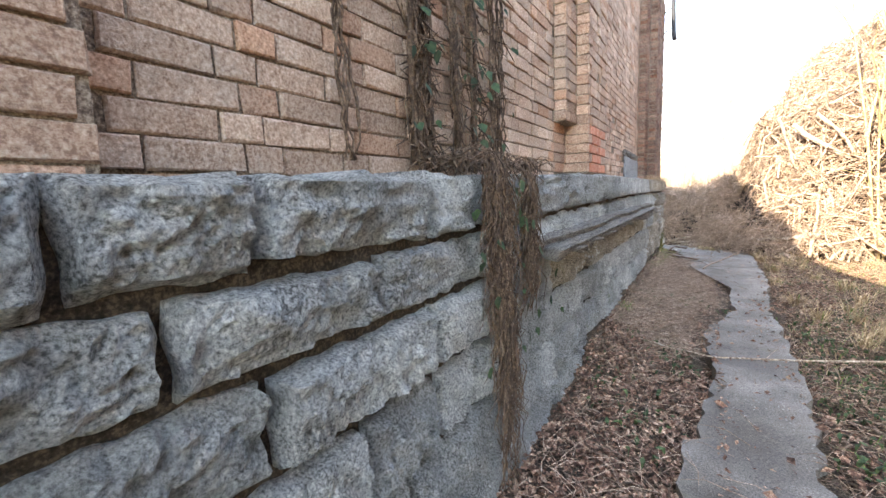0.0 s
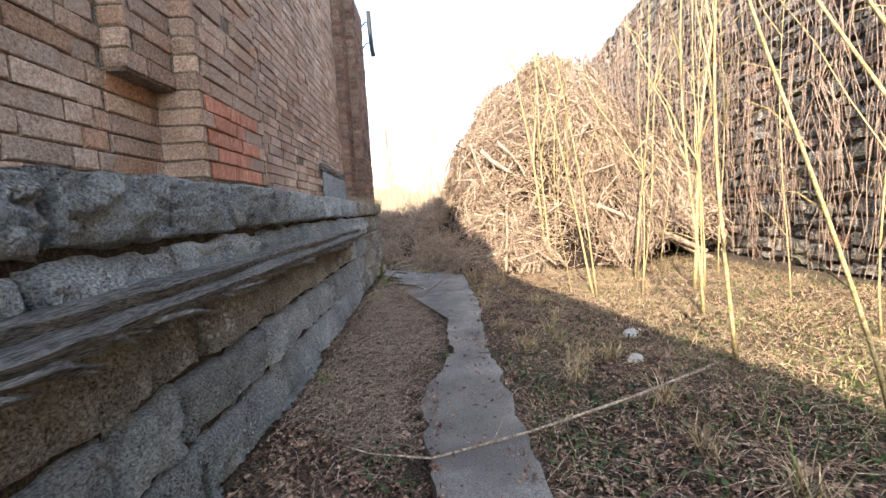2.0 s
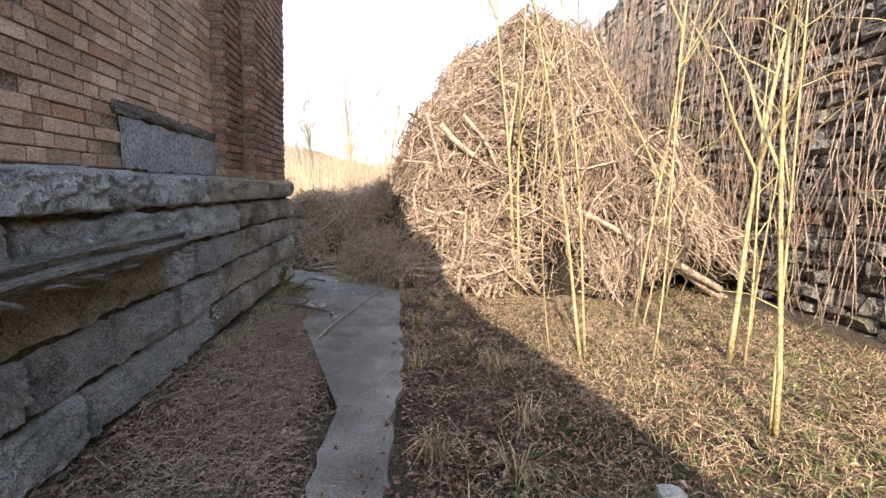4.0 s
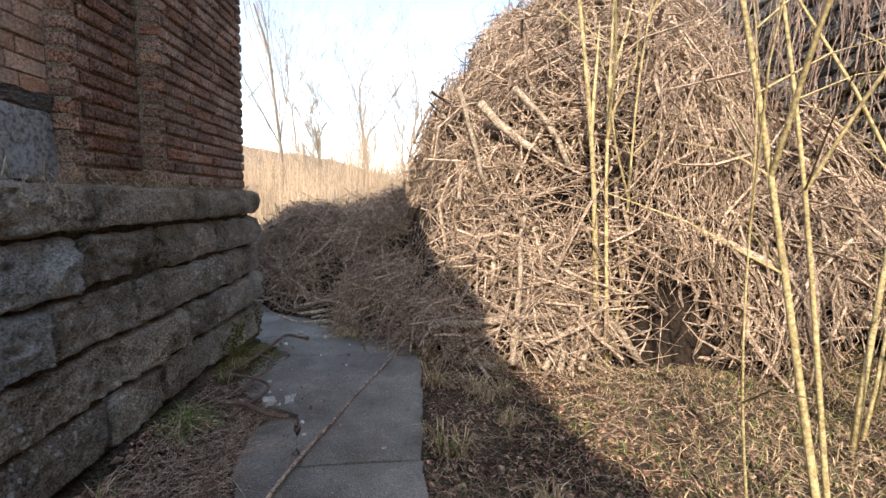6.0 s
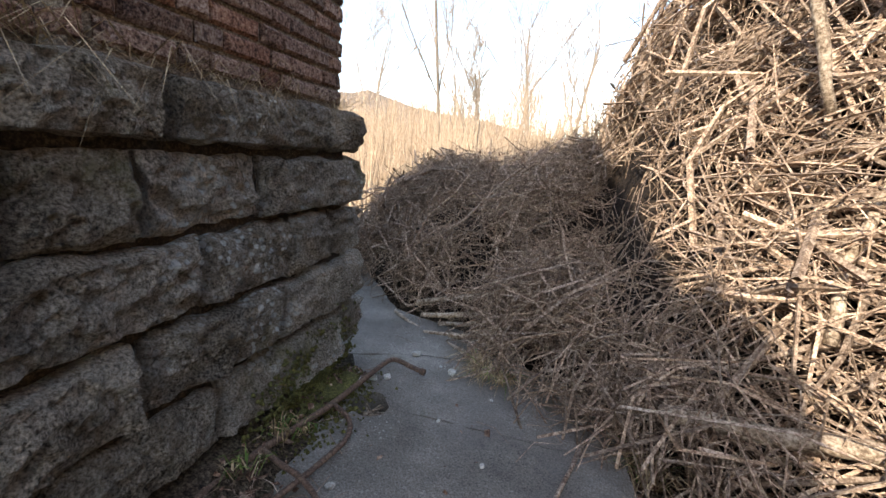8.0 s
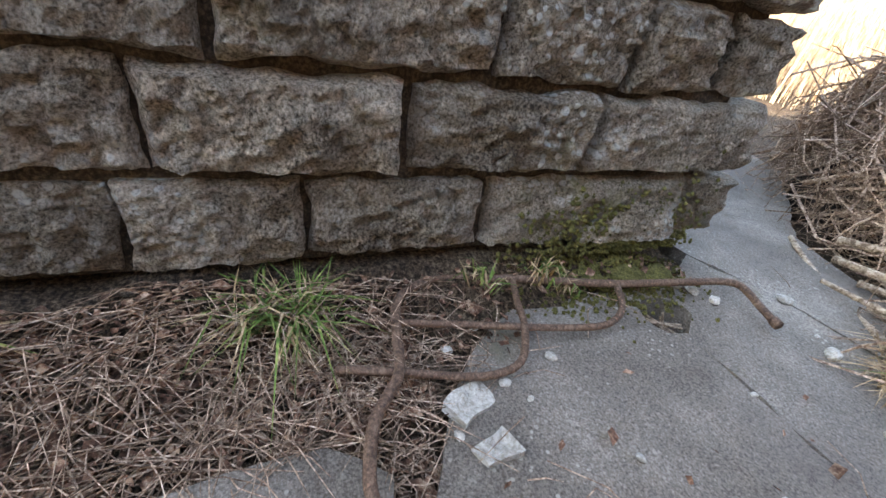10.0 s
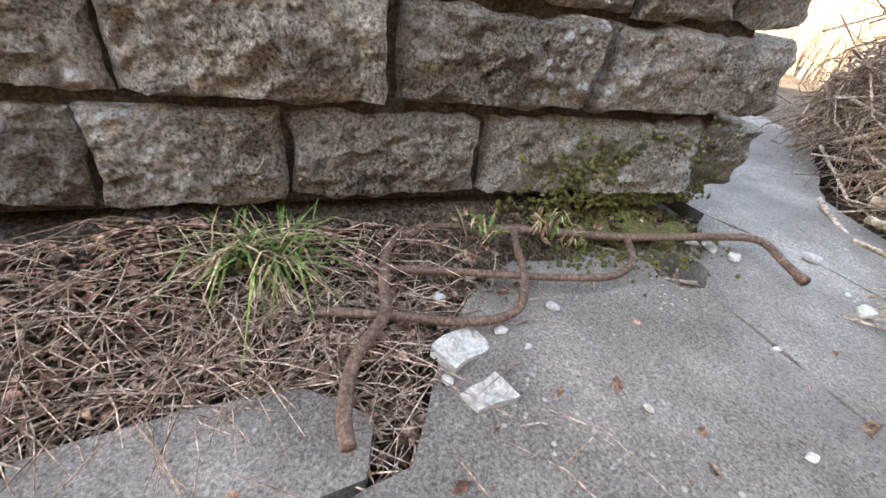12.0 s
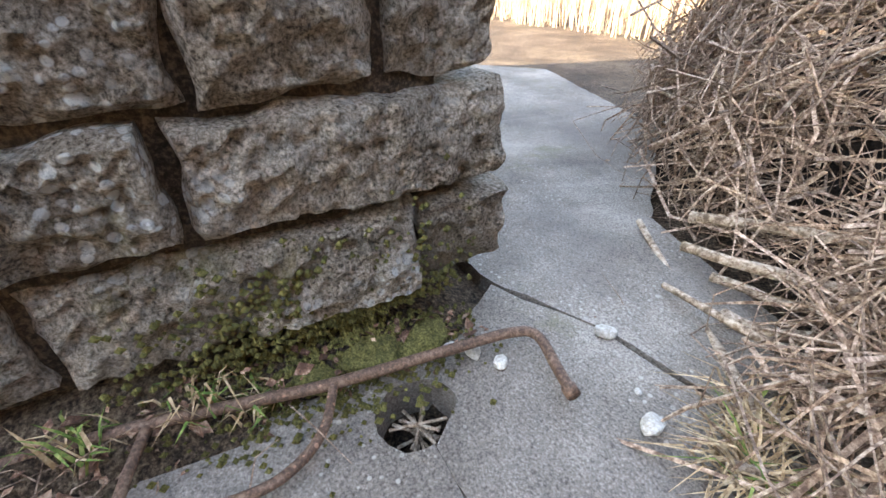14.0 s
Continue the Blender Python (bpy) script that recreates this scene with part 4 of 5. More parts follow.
# ---- saplings ----
def sapling(x, y, height, r, lean, seed, forks=3, twigs=10):
    rg = random.Random(seed)
    t = thing("sapling", "slender leafless sapling with yellow-ochre bark in dry grass", "sapling", "saplings")
    z0 = ground_z(x, y) - 0.03
    n = 12
    pts = []
    wx, wy = rg.uniform(0, 6), rg.uniform(0, 6)
    for i in range(n + 1):
        k = i / n
        pts.append(Vector((x + lean[0] * k + 0.07 * math.sin(k * 6 + wx) * k ** 0.5, y + lean[1] * k + 0.07 * math.sin(k * 5 + wy) * k ** 0.5, z0 + height * k)))
    s = Soup()
    s.tube(pts, [0.62 * r * (1.15 if i == 0 else 1 - 0.75 * i / n) for i in range(n + 1)], 8)
    stem = part("stem", s.mesh("stem", M_SAP, True), t)
    for f in range(forks):
        i = rg.randint(4, 9)
        p = pts[i]
        a = rg.uniform(0, 6.28)
        d = Vector((math.cos(a) * 0.5, math.sin(a) * 0.5, 1.0))
        ln = rg.uniform(0.9, 2.2)
        b = Soup()
        b.tube([p, p + d * ln * 0.3, p + d * ln * 0.62 + Vector((rg.uniform(-0.1, 0.1), 0, 0)), p + d * ln], [r * 0.45, r * 0.38, r * 0.28, r * 0.1], 5, False)
        part("limb", b.mesh("limb", M_SAP, True), t)
    for f in range(twigs):
        p = pts[rg.randint(2, n)]
        a = rg.uniform(0, 6.28)
        d = Vector((math.cos(a), math.sin(a), rg.uniform(0.2, 1.2))).normalized()
        ln = rg.uniform(0.3, 1.0)
        tw = Soup()
        tw.tube([p, p + d * ln * 0.5 + Vector((0, 0, 0.04)), p + d * ln], [0.006, 0.004, 0.002], 3, False)
        part("twig", tw.mesh("twig", M_SAP), stem)


SAPS = [(3.43, 10.25, 5.4, 0.03, (-0.7, 1.0)), (3.50, 10.30, 5.2, 0.022, (-0.3, 1.0)), (4.52, 11.15, 5.5, 0.032, (0.75, 0.6)), (4.70, 11.25, 5.0, 0.02, (0.85, 0.6)),
        (4.82, 10.0, 5.6, 0.042, (0.65, 0.4)), (4.90, 9.9, 5.0, 0.018, (0.35, 0.6)), (3.42, 12.6, 5.4, 0.05, (-0.55, 0.2)), (3.48, 12.56, 5.3, 0.034, (-0.2, 0.2)), (3.53, 12.62, 5.0, 0.028, (0.4, 0.2)),
        (3.49, 7.36, 5.4, 0.028, (-0.05, 0.4)), (3.47, 6.12, 5.2, 0.022, (-1.1, 0.7)), (3.72, 6.2, 5.2, 0.027, (0.2, 0.5)), (4.16, 8.8, 5.4, 0.03, (-0.1, 0.4)), (4.22, 8.9, 4.8, 0.018, (0.2, 0.5)),
        (3.15, 10.35, 3.2, 0.011, (-0.3, 0.2)), (4.1, 10.1, 4.6, 0.015, (0.35, 0.5)), (5.2, 11.6, 4.4, 0.014, (0.5, 0.2)), (5.6, 10.6, 4.8, 0.015, (0.3, 0.3)), (5.3, 8.9, 4.8, 0.014, (0.2, 0.5)),
        (5.0, 7.6, 5.0, 0.017, (0.3, 0.3))]
for i, (x, y, h, r, ln) in enumerate(SAPS):
    sapling(x, y, h, r, ln, 200 + i, 3 if r > 0.02 else 1, 7)


# ---- dead vine climbing the plinth and the brick face ----
vr = random.Random(44)
vine = thing("dead_vine", "matted dead vine climbing the stone plinth and bricks", "vine")
for y0, top, rad in ((3.35, 2.6, 0.02), (3.75, 4.8, 0.05), (3.84, 3.4, 0.035), (4.09, 4.6, 0.03), (4.28, 5.2, 0.04), (4.55, 4.4, 0.025), (4.62, 2.6, 0.02)):
    s = Soup()
    for k in range(5):
        pts, rr_ = [], []
        yy = y0 + vr.uniform(-0.6, 0.6) * rad
        for i in range(16):
            z = 1.56 + (top - 1.56) * i / 15
            yy += vr.uniform(-0.018, 0.018)
            pts.append((-0.235 + vr.uniform(0, 0.04), yy, z))
            rr_.append(rad * vr.uniform(0.16, 0.36))
        s.tube(pts, rr_, 5)
    part("vine_stem", s.mesh("vine_stem", M_VINE, True), vine)
s = Soup()
for i in range(1500):
    z = 1.60 - abs(vr.gauss(0, 0.6))
    if z < 0.0:
        continue
    yc = vr.choice((3.84, 3.87, 3.9, 3.98, 4.27, 4.29) if z > 1.0 else (3.88, 3.92, 3.98)) + vr.gauss(0, 0.028) + (1.5 - z) * 0.06
    p = Vector((0.05 + vr.uniform(0, 0.05), yc, z))
    ln = vr.uniform(0.08, 0.28)
    d = Vector((vr.uniform(-0.05, 0.16), vr.gauss(0, 0.28), -1)).normalized()
    q = p + d * ln
    s.tube([p, p + d * ln * 0.35 + Vector((vr.uniform(0, 0.03), vr.uniform(-0.05, 0.05), 0)), p + d * ln * 0.7 + Vector((vr.uniform(0, 0.03), vr.uniform(-0.06, 0.06), 0)), q], [0.0035, 0.003, 0.0025, 0.0015], 3, False)
for i in range(900):
    y0 = vr.choice((3.73, 3.77, 3.8, 4.09, 4.28, 4.55)) + vr.gauss(0, 0.022)
    z = 1.6 + abs(vr.gauss(0, 0.9))
    p = Vector((-0.24 + vr.uniform(0, 0.07), y0, z))
    d = Vector((vr.uniform(0, 0.3), vr.gauss(0, 0.45), vr.gauss(-0.4, 0.8))).normalized() * vr.uniform(0.05, 0.16)
    s.tube([p, p + d * 0.5, p + d], [0.005, 0.004, 0.002], 3, False)
for i in range(280):
    p = Vector((vr.uniform(-0.2, 0.05), vr.uniform(3.7, 4.6), 1.53 + vr.uniform(0, 0.06)))
    d = Vector((vr.gauss(0, 0.6), vr.gauss(0, 1), vr.uniform(-0.3, 0.2))).normalized() * vr.uniform(0.05, 0.14)
    s.tube([p, p + d * 0.5 + Vector((0, 0, 0.03)), p + d], [0.005, 0.004, 0.002], 3, False)
tagged(part("root_mat", s.mesh("root_mat", M_VINE), vine), kind="stuff")
s = Soup()
for i in range(130):
    y0 = vr.choice((3.74, 4.14, 4.2, 4.2, 4.62)) + vr.gauss(0, 0.08)
    z = 1.65 + abs(vr.gauss(0, 1.3)) if vr.random() < 0.8 else vr.uniform(0.7, 1.5)
    x = -0.16 + vr.uniform(0, 0.06) if z > 1.58 else 0.09 + vr.uniform(0, 0.05)
    r = vr.uniform(0.018, 0.045)
    t, u = Vector((vr.uniform(-0.5, 0.5), 1, vr.uniform(-0.6, 0.6))).normalized(), Vector((vr.uniform(-0.3, 0.6), vr.uniform(-0.5, 0.5), -1)).normalized()
    c = Vector((x, y0, z))
    s.add([c, c + t * r * 0.8 + u * r * 0.4, c + t * r * 0.5 + u * r * 1.0, c + u * r * 1.6, c - t * r * 0.5 + u * r * 1.0, c - t * r * 0.8 + u * r * 0.4],
          [(0, 1, 2, 3), (0, 3, 4, 5)])
tagged(part("ivy_leaves", s.mesh("ivy_leaves", M_IVY), vine, "small dark green ivy leaves"), kind="stuff")

# downpipe stub at the far corner
dp = thing("downpipe", "black iron downpipe stub held off the brick corner by brackets", "downpipe")
s = Soup()
s.tube([(0.12, 12.9, 5.35), (0.12, 12.9, 5.1), (0.14, 12.9, 4.62), (0.16, 12.9, 4.5)], [0.045, 0.045, 0.045, 0.05], 10)
part("pipe", s.mesh("pipe", M_IRON, True), dp)
for z in (4.75, 5.15):
    s = Soup()
    s.tube([(-0.06, 12.9, z - 0.12), (0.04, 12.9, z), (0.12, 12.9, z)], 0.014, 6)
    part("bracket", s.mesh("bracket", M_IRON), dp)

# ---- bent pipe rack on the ground at the corner ----
rack = thing("pipe_rack", "rusty bent steel pipe rack lying on the concrete", "pipe frame")


def bent(name, pts, r=0.018):
    pts = [Vector(p) + Vector((0, 0, 0.03)) for p in pts]
    out = []
    for i in range(len(pts) - 1):
        p0, p1, p2, p3 = pts[max(i - 1, 0)], pts[i], pts[i + 1], pts[min(i + 2, len(pts) - 1)]
        for k in range(6):
            t = k / 6
            out.append(0.5 * ((2 * p1) + (p2 - p0) * t + (2 * p0 - 5 * p1 + 4 * p2 - p3) * t * t + (3 * p1 - p0 - 3 * p2 + p3) * t ** 3))
    out.append(pts[-1])
    s = Soup()
    s.tube(out, r, 10)
    return part(name, s.mesh(name, M_RUST, True), rack)


long_pipe = bent("long_pipe", [(0.76, 11.5, 0.03), (0.69, 11.5, 0.035), (0.56, 11.54, 0.045), (0.44, 11.63, 0.05), (0.30, 11.66, 0.055), (0.15, 11.70, 0.06), (0.075, 11.80, 0.06), (0.06, 11.92, 0.06), (0.095, 12.17, 0.055), (0.145, 12.4, 0.05), (0.19, 12.6, 0.05), (0.24, 12.9, 0.06), (0.27, 13.1, 0.06), (0.31, 13.17, 0.05), (0.42, 13.15, 0.035), (0.5, 13.13, 0.03)], 0.016)
bent("inner_loop", [(0.2, 11.57, 0.035), (0.235, 11.72, 0.035), (0.29, 11.95, 0.035), (0.34, 12.15, 0.035), (0.375, 12.35, 0.035), (0.36, 12.45, 0.038), (0.30, 12.53, 0.042), (0.195, 12.585, 0.05)], 0.0125)
bent("outer_loop", [(0.37, 11.47, 0.03), (0.42, 11.65, 0.03), (0.475, 11.82, 0.03), (0.485, 11.93, 0.03), (0.45, 12.02, 0.033), (0.33, 12.09, 0.045), (0.22, 12.12, 0.05), (0.1, 12.16, 0.055)], 0.0125)
s = Soup()
s.tube([(0.485, 13.134, 0.06), (0.515, 13.128, 0.058)], 0.021, 10)
part("collar", s.mesh("collar", M_RUST, True), long_pipe)


for i in range(14):
    r = random.Random(810 + i)
    a = r.uniform(0, 6.28)
    d = Vector((math.cos(a), math.sin(a), r.uniform(-0.4, 0.4))) * r.uniform(0.04, 0.085)
    c = Vector((HOLE[0], HOLE[1], -0.03 - 0.006 * i))
    s = Soup()
    s.tube([c - d, c + d], 0.005, 5)
    tagged(new("stick_in_hole", s.mesh("stick_in_hole", M_LOG)), "short dry stick caught in the round hole", "stick", "sticks in the hole")

# ---- small stones, broken concrete, moss ----
def pebble(x, y, z, r, seed, name="pebble", mat=None, flat=0.55, label="small pale pebble lying on the concrete", cat="pebble"):
    bm = bmesh.new()
    bmesh.ops.create_icosphere(bm, subdivisions=2, radius=r)
    for v in bm.verts:
        k = 1 + 0.35 * fbm(v.co.x / r * 0.9, v.co.y / r * 0.9 + seed, v.co.z / r * 0.9, 2)
        v.co = Vector((v.co.x * k, v.co.y * k * 0.75, v.co.z * k * flat))
    me = bpy.data.meshes.new(name)
    bm.to_mesh(me)
    bm.free()
    me.materials.append(mat or M_PEBBLE)
    ob = new(name, me)
    ob.matrix_basis = pose(x, y, z + r * flat * 0.75, 0, 0, (seed * 53) % 360)
    return tagged(ob, label, cat, "loose stones")


for i, (x, y, r) in enumerate([(0.366, 13.41, 0.035), (0.66, 13.26, 0.035), (0.57, 13.32, 0.012), (0.43, 12.15, 0.022), (0.49, 11.95, 0.02), (0.56, 12.0, 0.012), (0.8, 12.2, 0.014), (0.72, 12.75, 0.012), (0.3, 13.05, 0.03), (0.22, 13.0, 0.035),
                               (0.18, 12.95, 0.026), (1.0, 12.5, 0.016), (0.95, 13.05, 0.014), (0.62, 11.75, 0.018), (0.7, 11.85, 0.014), (0.25, 11.95, 0.022), (0.29, 12.12, 0.018), (0.33, 11.82, 0.02), (0.85, 11.5, 0.02), (0.9, 11.35, 0.015), (2.75, 7.6, 0.09), (3.05, 8.3, 0.1)]):
    pebble(x, y, 0.012 if x < 1.7 else ground_z(x, y) - 0.02, r, i + 1)
for i, (x, y, w, l, a) in enumerate([(0.53, 11.82, 0.075, 0.17, 30), (0.68, 11.83, 0.05, 0.1, 15)]):
    vs, fs = rough_block(l, w, 0.02, 700 + i, 0.02, 0.03)
    ob = new("broken_concrete", mesh_of("broken_concrete", [(v[2], v[1], v[0]) for v in vs], [tuple(reversed(f)) for f in fs], M_PEBBLE))
    ob.matrix_basis = pose(x, y, 0.03, 0, 0, a)
    tagged(ob, "jagged pale lump of broken concrete on the slab", "concrete lump", "loose stones")
for i, (x, y, r) in enumerate([(0.11, 12.72, 0.10), (0.10, 12.9, 0.09), (0.11, 12.55, 0.08), (0.13, 12.82, 0.07), (0.42, 12.77, 0.03), (0.10, 12.4, 0.06)]):
    pebble(x, y, ground_z(x, y) - 0.015, r, 90 + i, "moss_cushion", M_MOSS, 0.3, "yellow-green moss cushion in the joint by the wall", "moss")


mr = random.Random(66)
ms = Soup()
for i in range(2400):
    y = mr.gauss(12.66, 0.22)
    if not 12.1 < y < 13.1:
        continue
    if mr.random() < 0.5:
        c = Vector((0.045 + mr.uniform(0, 0.02), y, 0.14 + abs(mr.gauss(0, 0.12))))
    else:
        x = abs(mr.gauss(0, 0.12)) + 0.02
        c = Vector((x, y, max(ground_z(x, y), 0.012) + 0.004))
    r = mr.uniform(0.005, 0.014)
    ms.add([c + Vector(v) * r * mr.uniform(0.7, 1.2) for v in ((1, 0, 0), (0, 1, 0), (-1, 0, 0), (0, -1, 0), (0, 0, 1), (0, 0, -1))],
           [(0, 1, 4), (1, 2, 4), (2, 3, 4), (3, 0, 4), (1, 0, 5), (2, 1, 5), (3, 2, 5), (0, 3, 5)])
tagged(new("moss", ms.mesh("moss", M_MOSS)), "yellow-green moss growing over stone and soil at the corner", "moss", kind="stuff")


# ---- twigs, leaf litter and grass ----
lr = random.Random(71)


def on_slab(x, y):
    if 1.2 < y < 7.9:
        return (0.95 if y < 6.2 else 0.78) < x < 1.46
    if 7.9 <= y < 11.03:
        return 1.12 < x < 1.64
    if 11.03 <= y < 13.5:
        return (0.75 if y < 11.7 else 0.5 if y < 12.1 else 0.24) < x < 1.62
    return False


lf = Soup()
n = 0
while n < 78000:
    x = lr.uniform(0.05, 1.0) if lr.random() < 0.38 else lr.uniform(1.4, 3.2) if lr.random() < 0.4 else lr.uniform(0.05, 6.2)
    y = lr.uniform(1.5, 13.6)
    if on_slab(x, y) and lr.random() > (0.22 if y < 8.5 else 0.05 if y < 10.5 else 0.008):
        continue
    if x < 0.75 and 11.75 < y < 13.4 and lr.random() < 0.7:
        continue
    n += 1
    z = (ground_z(x, y) if not on_slab(x, y) else 0.012) + lr.uniform(0.003, 0.03)
    r = lr.uniform(0.007, 0.02) if lr.random() < 0.85 else lr.uniform(0.02, 0.035)
    a = lr.uniform(0, 6.28)
    u = Vector((math.cos(a), math.sin(a), lr.uniform(-0.5, 0.5))) * r
    w = Vector((-math.sin(a), math.cos(a), lr.uniform(-0.6, 0.6))) * r * 0.55
    c = Vector((x, y, z))
    lf.add([c - u, c + w - u * 0.1, c + u, c - w + u * 0.1 + Vector((0, 0, r * 0.4))], [(0, 1, 2), (0, 2, 3)])
tagged(new("leaf_litter", lf.mesh("leaf_litter", M_LEAF)), "brown fallen leaves covering the soil beside the path", "leaf litter", kind="stuff")
tg = Soup()
n = 0
while n < 15000:
    x, y = lr.uniform(0.05, 6.0), lr.uniform(2.0, 13.6)
    if lr.random() < 0.4:
        x, y = lr.uniform(0.05, 0.9), lr.uniform(6.5, 12.2)
    if on_slab(x, y) and lr.random() > 0.06:
        continue
    if x < 0.9 and 11.75 < y < 13.4 and lr.random() < 0.8:
        continue
    n += 1
    z = (ground_z(x, y) if not on_slab(x, y) else 0.012) + 0.015
    a, ln = lr.uniform(0, 6.28), lr.uniform(0.06, 0.34)
    d = Vector((math.cos(a), math.sin(a), lr.uniform(0, 0.25))) * ln
    p = Vector((x, y, z))
    q = p + d
    q.z = max(q.z, ground_z(q.x, q.y) + 0.01)
    if q.x < 0.07:
        continue
    tg.tube([p, p + d * 0.5 + Vector((lr.uniform(-0.03, 0.03), lr.uniform(-0.03, 0.03), 0.03)), q], [0.0022, 0.002, 0.001], 3, False)
tagged(new("ground_twigs", tg.mesh("ground_twigs", M_TWIG_DARK)), "thin dead twigs and stems scattered over the litter", "twigs", kind="stuff")
gs, gg = Soup(), Soup()
n = 0
while n < 42000:
    x, y = lr.uniform(1.5, 6.3), lr.uniform(2.0, 14.2)
    if on_slab(x, y):
        continue
    dens = 0.16 + 0.75 * min(max((x - 2.2) / 1.8, 0), 1) + 0.6 * fbm(x * 0.8, y * 0.8, 8, 2)
    if lr.random() > dens:
        continue
    n += 1
    a = lr.uniform(0, 6.28)
    green = lr.random() < 0.24 + 0.5 * max(0, fbm(x * 0.6, y * 0.6, 20, 2))
    (gg if green else gs).blade((x, y, ground_z(x, y) - 0.01), (math.cos(a), math.sin(a), lr.uniform(0.15, 1.4)), lr.uniform(0.05, 0.2), lr.uniform(0.003, 0.008), lr.uniform(0.1, 0.6))
tagged(new("dry_grass", gs.mesh("dry_grass", M_STRAW)), "flattened straw-coloured dry grass on the ground", "grass", kind="stuff")
tagged(new("green_grass", gg.mesh("green_grass", M_GRASS)), "sparse green grass and weeds among the dry grass", "grass", kind="stuff")


def tuft(x, y, z, count, length, green, seed, spread=0.5):
    r = random.Random(seed)
    z = max(z, ground_z(x, y) - 0.01)
    s, g = Soup(), Soup()
    for i in range(count):
        a = r.uniform(0, 6.28)
        (g if r.random() < green else s).blade((x + r.gauss(0, 0.03), y + r.gauss(0, 0.03), z), (math.cos(a) * spread, math.sin(a) * spread, 1), length * r.uniform(0.5, 1.1), r.uniform(0.005, 0.012), r.uniform(0.1, 0.8))
    t = thing("grass_tuft", "tuft of long green and yellowing grass at the wall foot" if green > 0.3 else "tuft of pale dry grass at the slab edge", "grass tuft", "grass tufts")
    tagged(part("dry_growth", s.mesh("dry_growth", M_STRAW), t), kind="stuff")
    if g.f:
        tagged(part("green_growth", g.mesh("green_growth", M_GRASS), t), kind="stuff")


tuft(0.15, 11.38, -0.02, 120, 0.3, 0.75, 1, 0.8)
tuft(0.14, 11.27, -0.02, 70, 0.26, 0.7, 2, 0.8)
tuft(0.09, 12.28, 0.0, 40, 0.16, 0.35, 3)
tuft(0.12, 12.4, 0.0, 40, 0.14, 0.25, 4)
tuft(0.09, 12.05, 0.0, 26, 0.16, 0.5, 5)
tuft(0.85, 13.35, 0.01, 120, 0.2, 0.12, 6, 1.2)
tuft(0.78, 13.5, 0.01, 70, 0.18, 0.1, 7, 1.2)
tuft(0.98, 13.3, 0.01, 70, 0.18, 0.15, 8, 1.2)
tuft(0.18, 10.6, 0.0, 60, 0.25, 0.3, 9)
tuft(0.15, 10.1, -0.02, 60, 0.25, 0.3, 10)
tuft(0.12, 7.2, -0.03, 50, 0.2, 0.5, 11)
for i in range(26):
    r = random.Random(900 + i)
    tuft(r.uniform(1.75, 2.6), r.uniform(5, 12.8), -0.08, 60, r.uniform(0.2, 0.4), 0.1, 300 + i, 0.6)
# low green weeds along the shaded side of the path
wd = Soup()
for i in range(60):
    r = random.Random(1200 + i)
    cx, cy = (r.uniform(1.55, 3.6), r.uniform(3.5, 10.5)) if i % 4 else (r.uniform(0.12, 0.95), r.uniform(4.5, 10.0))
    for k in range(r.randint(14, 44)):
        x, y = cx + r.gauss(0, 0.13), cy + r.gauss(0, 0.16)
        if on_slab(x, y) or x < 0.08:
            continue
        a, ln = r.uniform(0, 6.28), r.uniform(0.012, 0.032)
        c = Vector((x, y, ground_z(x, y) + r.uniform(0.01, 0.07)))
        u, w = Vector((math.cos(a), math.sin(a), r.uniform(-0.3, 0.5))) * ln, Vector((-math.sin(a), math.cos(a), r.uniform(-0.3, 0.3))) * ln * 0.5
        wd.add([c - u, c + w, c + u, c - w, c - u - Vector((0, 0, 0.05))], [(0, 1, 2, 3), (0, 3, 4)])
tagged(new("weeds", wd.mesh("weeds", M_WEED)), "patches of low green weeds among the leaf litter", "weeds", kind="stuff")
# dry grass and straw on top of the plinth at the corner
s = Soup()
for i in range(420):
    p = (lr.uniform(-0.2, 0.04), lr.uniform(10.6, 13.0), 1.575)
    a = lr.uniform(-1.2, 1.2)
    s.blade(p, (math.cos(a), math.sin(a), lr.uniform(-0.1, 0.7)), lr.uniform(0.1, 0.35), 0.004, lr.uniform(0.3, 1.0))
tagged(new("ledge_grass", s.mesh("ledge_grass", M_STRAW)), "dead grass hanging over the top of the plinth", "grass", kind="stuff")

# ---- distance: reeds, bare trees, hill ----
rd = Soup()
for i in range(15000):
    y = 19.5 + 26 * lr.random() ** 1.4
    x = lr.uniform(-22, 9)
    z = ground_z(x, y)
    h = lr.uniform(1.2, 3.2)
    d = Vector((lr.gauss(0, 0.08), lr.gauss(0, 0.08), 1)) * h
    w = lr.uniform(0.008, 0.018) * (1 + (y - 19) / 18)
    p = Vector((x, y, z))
    rd.add([p + Vector((-w, 0, 0)), p + Vector((w, 0, 0)), p + Vector((0, w, 0)), p + d], [(0, 1, 3), (1, 2, 3), (2, 0, 3)])
tagged(new("reeds", rd.mesh("reeds", M_REED)), "dense field of tall tan reeds and dry saplings in sunlight", "reeds", kind="stuff")


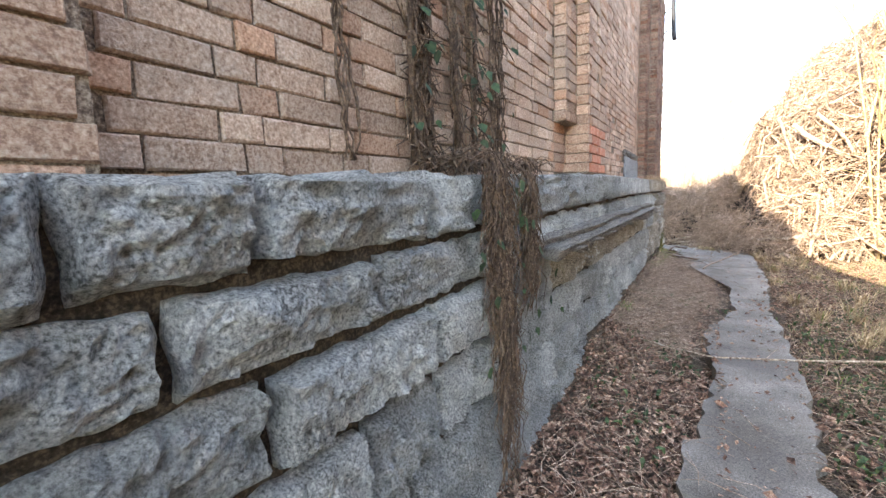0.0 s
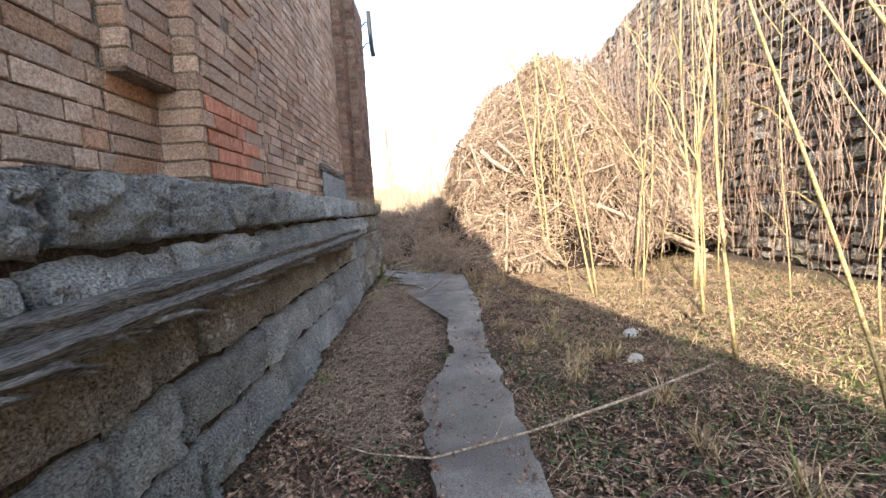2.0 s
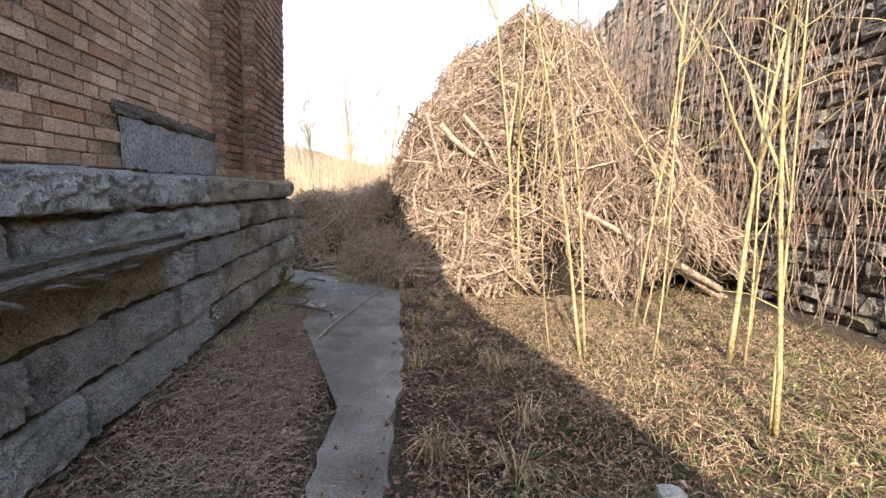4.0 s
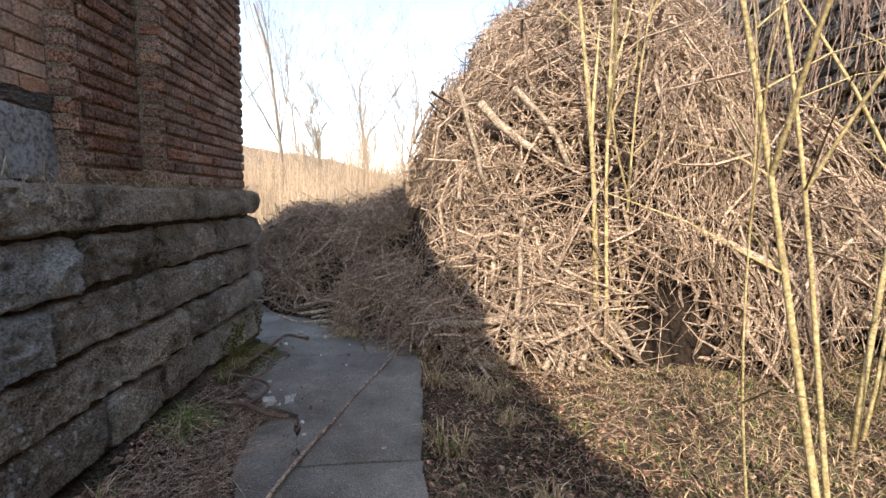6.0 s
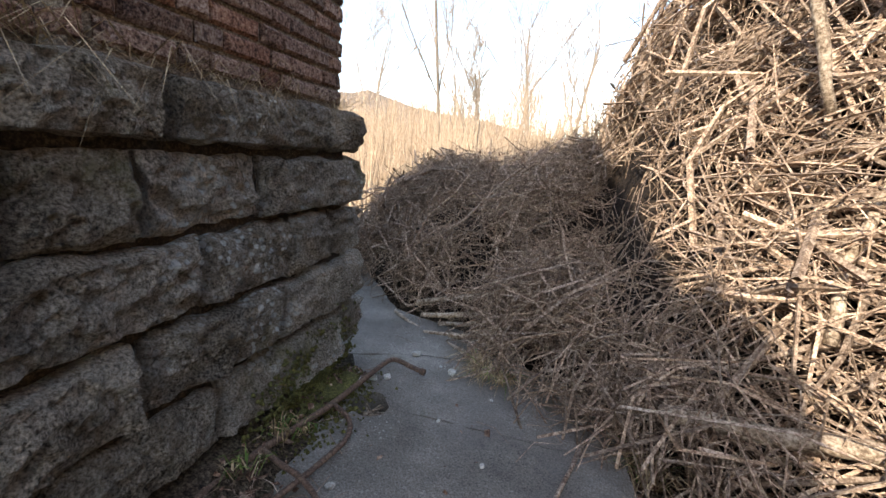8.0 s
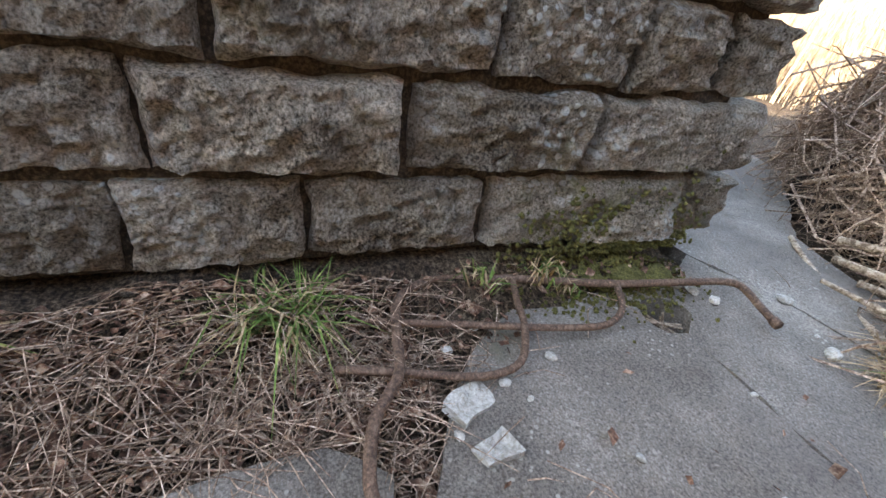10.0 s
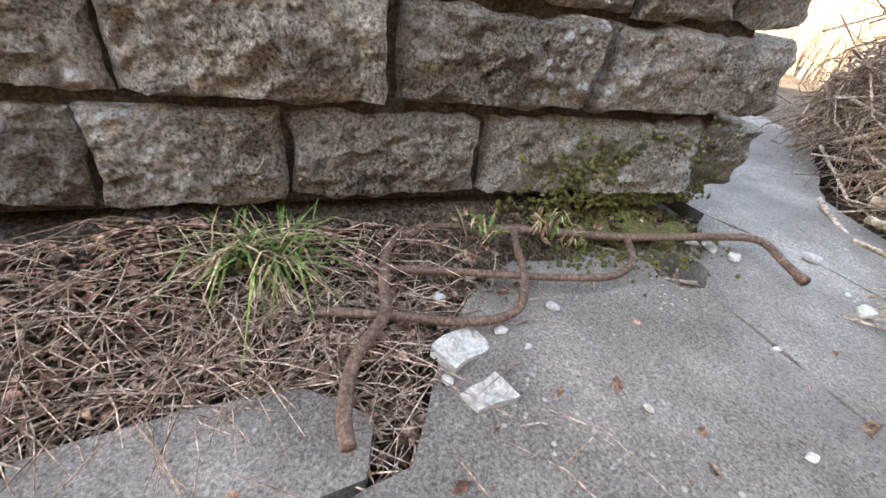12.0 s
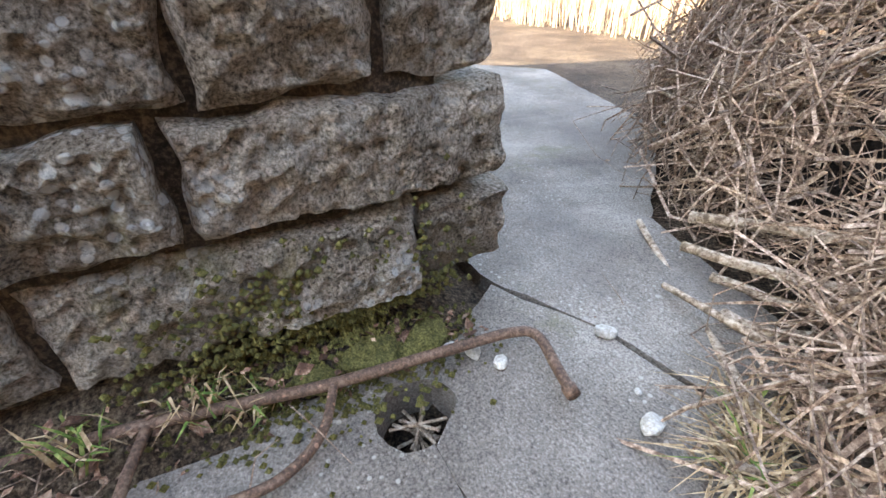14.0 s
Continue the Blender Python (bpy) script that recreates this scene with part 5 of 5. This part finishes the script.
tk = Soup()
for i in range(1500):
    y = lr.uniform(24, 46)
    x = lr.uniform(-16, 7)
    h = lr.uniform(2.5, 5.0) * (1.0 + 0.5 * fbm(x * 0.25, y * 0.2, 31.0, 2))
    p = Vector((x, y, ground_z(x, y)))
    lean = Vector((lr.gauss(0, 0.12), lr.gauss(0, 0.12), 1))
    r = 0.008 + 0.00035 * (y - 20)
    tk.tube([p, p + lean * h * 0.5, p + lean * h + Vector((lr.gauss(0, 0.25), 0, 0))], [r * 1.6, r, r * 0.3], 3, False)
    for k in range(5):
        q = p + lean * h * lr.uniform(0.35, 0.9)
        d = Vector((lr.gauss(0, 0.5), lr.gauss(0, 0.5), 1)).normalized() * lr.uniform(0.5, 1.4)
        tk.tube([q, q + d], [r * 0.7, r * 0.25], 3, False)
tagged(new("thicket", tk.mesh("thicket", M_REED)), "pale leafless thicket of thin saplings beyond the reeds", "thicket", kind="stuff")


def bare_tree(x, y, h, seed, spread=0.6, r0=0.1):
    rg = random.Random(seed)
    t = thing("bare_tree", "tall leafless winter tree with fine spreading branches", "tree", "far trees")
    tr, cw = Soup(), Soup()

    def grow(p, d, ln, r, depth):
        n = 5
        pts, rad = [p], [r]
        q = p.copy()
        for i in range(n):
            d = (d + Vector((rg.gauss(0, 0.12), rg.gauss(0, 0.12), 0.05))).normalized()
            q = q + d * ln / n
            pts.append(q.copy())
            rad.append(r * (1 - 0.6 * (i + 1) / n))
        (tr if depth == 0 else cw).tube(pts, rad, 7 if depth == 0 else 3, False)
        if depth < 4:
            for k in range(rg.randint(5, 7) if depth < 3 else 4):
                i = rg.randint(1 if depth else 2, n)
                a = rg.uniform(0, 6.28)
                nd = (d * 0.9 + Vector((math.cos(a), math.sin(a), rg.uniform(0.0, 0.7))) * spread).normalized()
                grow(pts[i], nd, ln * rg.uniform(0.4, 0.62), max(rad[i] * 0.6, 0.006), depth + 1)

    grow(Vector((x, y, ground_z(x, y) - 0.1)), Vector((0, 0, 1)), h * 0.62, r0, 0)
    part("trunk", tr.mesh("trunk", M_BARE, True), t)
    tagged(part("crown", cw.mesh("crown", M_BARE), t), kind="stuff")


for i, (x, y, h, sp) in enumerate([(-4.8, 31, 11, 0.45), (-0.6, 33, 8.5, 0.85), (-1.2, 40, 9, 0.7), (1.2, 30, 7, 0.6), (-7.0, 44, 11, 0.6), (-3.0, 46, 8, 0.7), (2.4, 42, 8, 0.7), (-11.0, 38, 9, 0.6), (-14.5, 45, 10, 0.6), (-2.2, 28, 5, 0.5)]):
    bare_tree(x, y, h * 1.45, 500 + i, sp)


def hill():
    xs = [-420 + 14 * i for i in range(50)]
    ys = [150 + 14 * j for j in range(24)]
    s = Soup()
    for y in ys:
        for x in xs:
            t = max(0.0, min(1.0, (60 - x) / 260))
            h = 46 * t * math.sin(math.pi * min(1, (y - 150) / 330)) + 9 * fbm(x * 0.02, y * 0.02, 4, 4) + 3 * fbm(x * 0.15, y * 0.15, 1, 3)
            s.v.append((x, y, max(h, -1)))
    w = len(xs)
    for j in range(len(ys) - 1):
        for i in range(w - 1):
            s.f.append((j * w + i, j * w + i + 1, (j + 1) * w + i + 1, (j + 1) * w + i))
    tagged(new("backdrop_hill", s.mesh("backdrop_hill", M_HILL, True)), "brown wooded hillside in the distance", "hill", kind="structure")


hill()
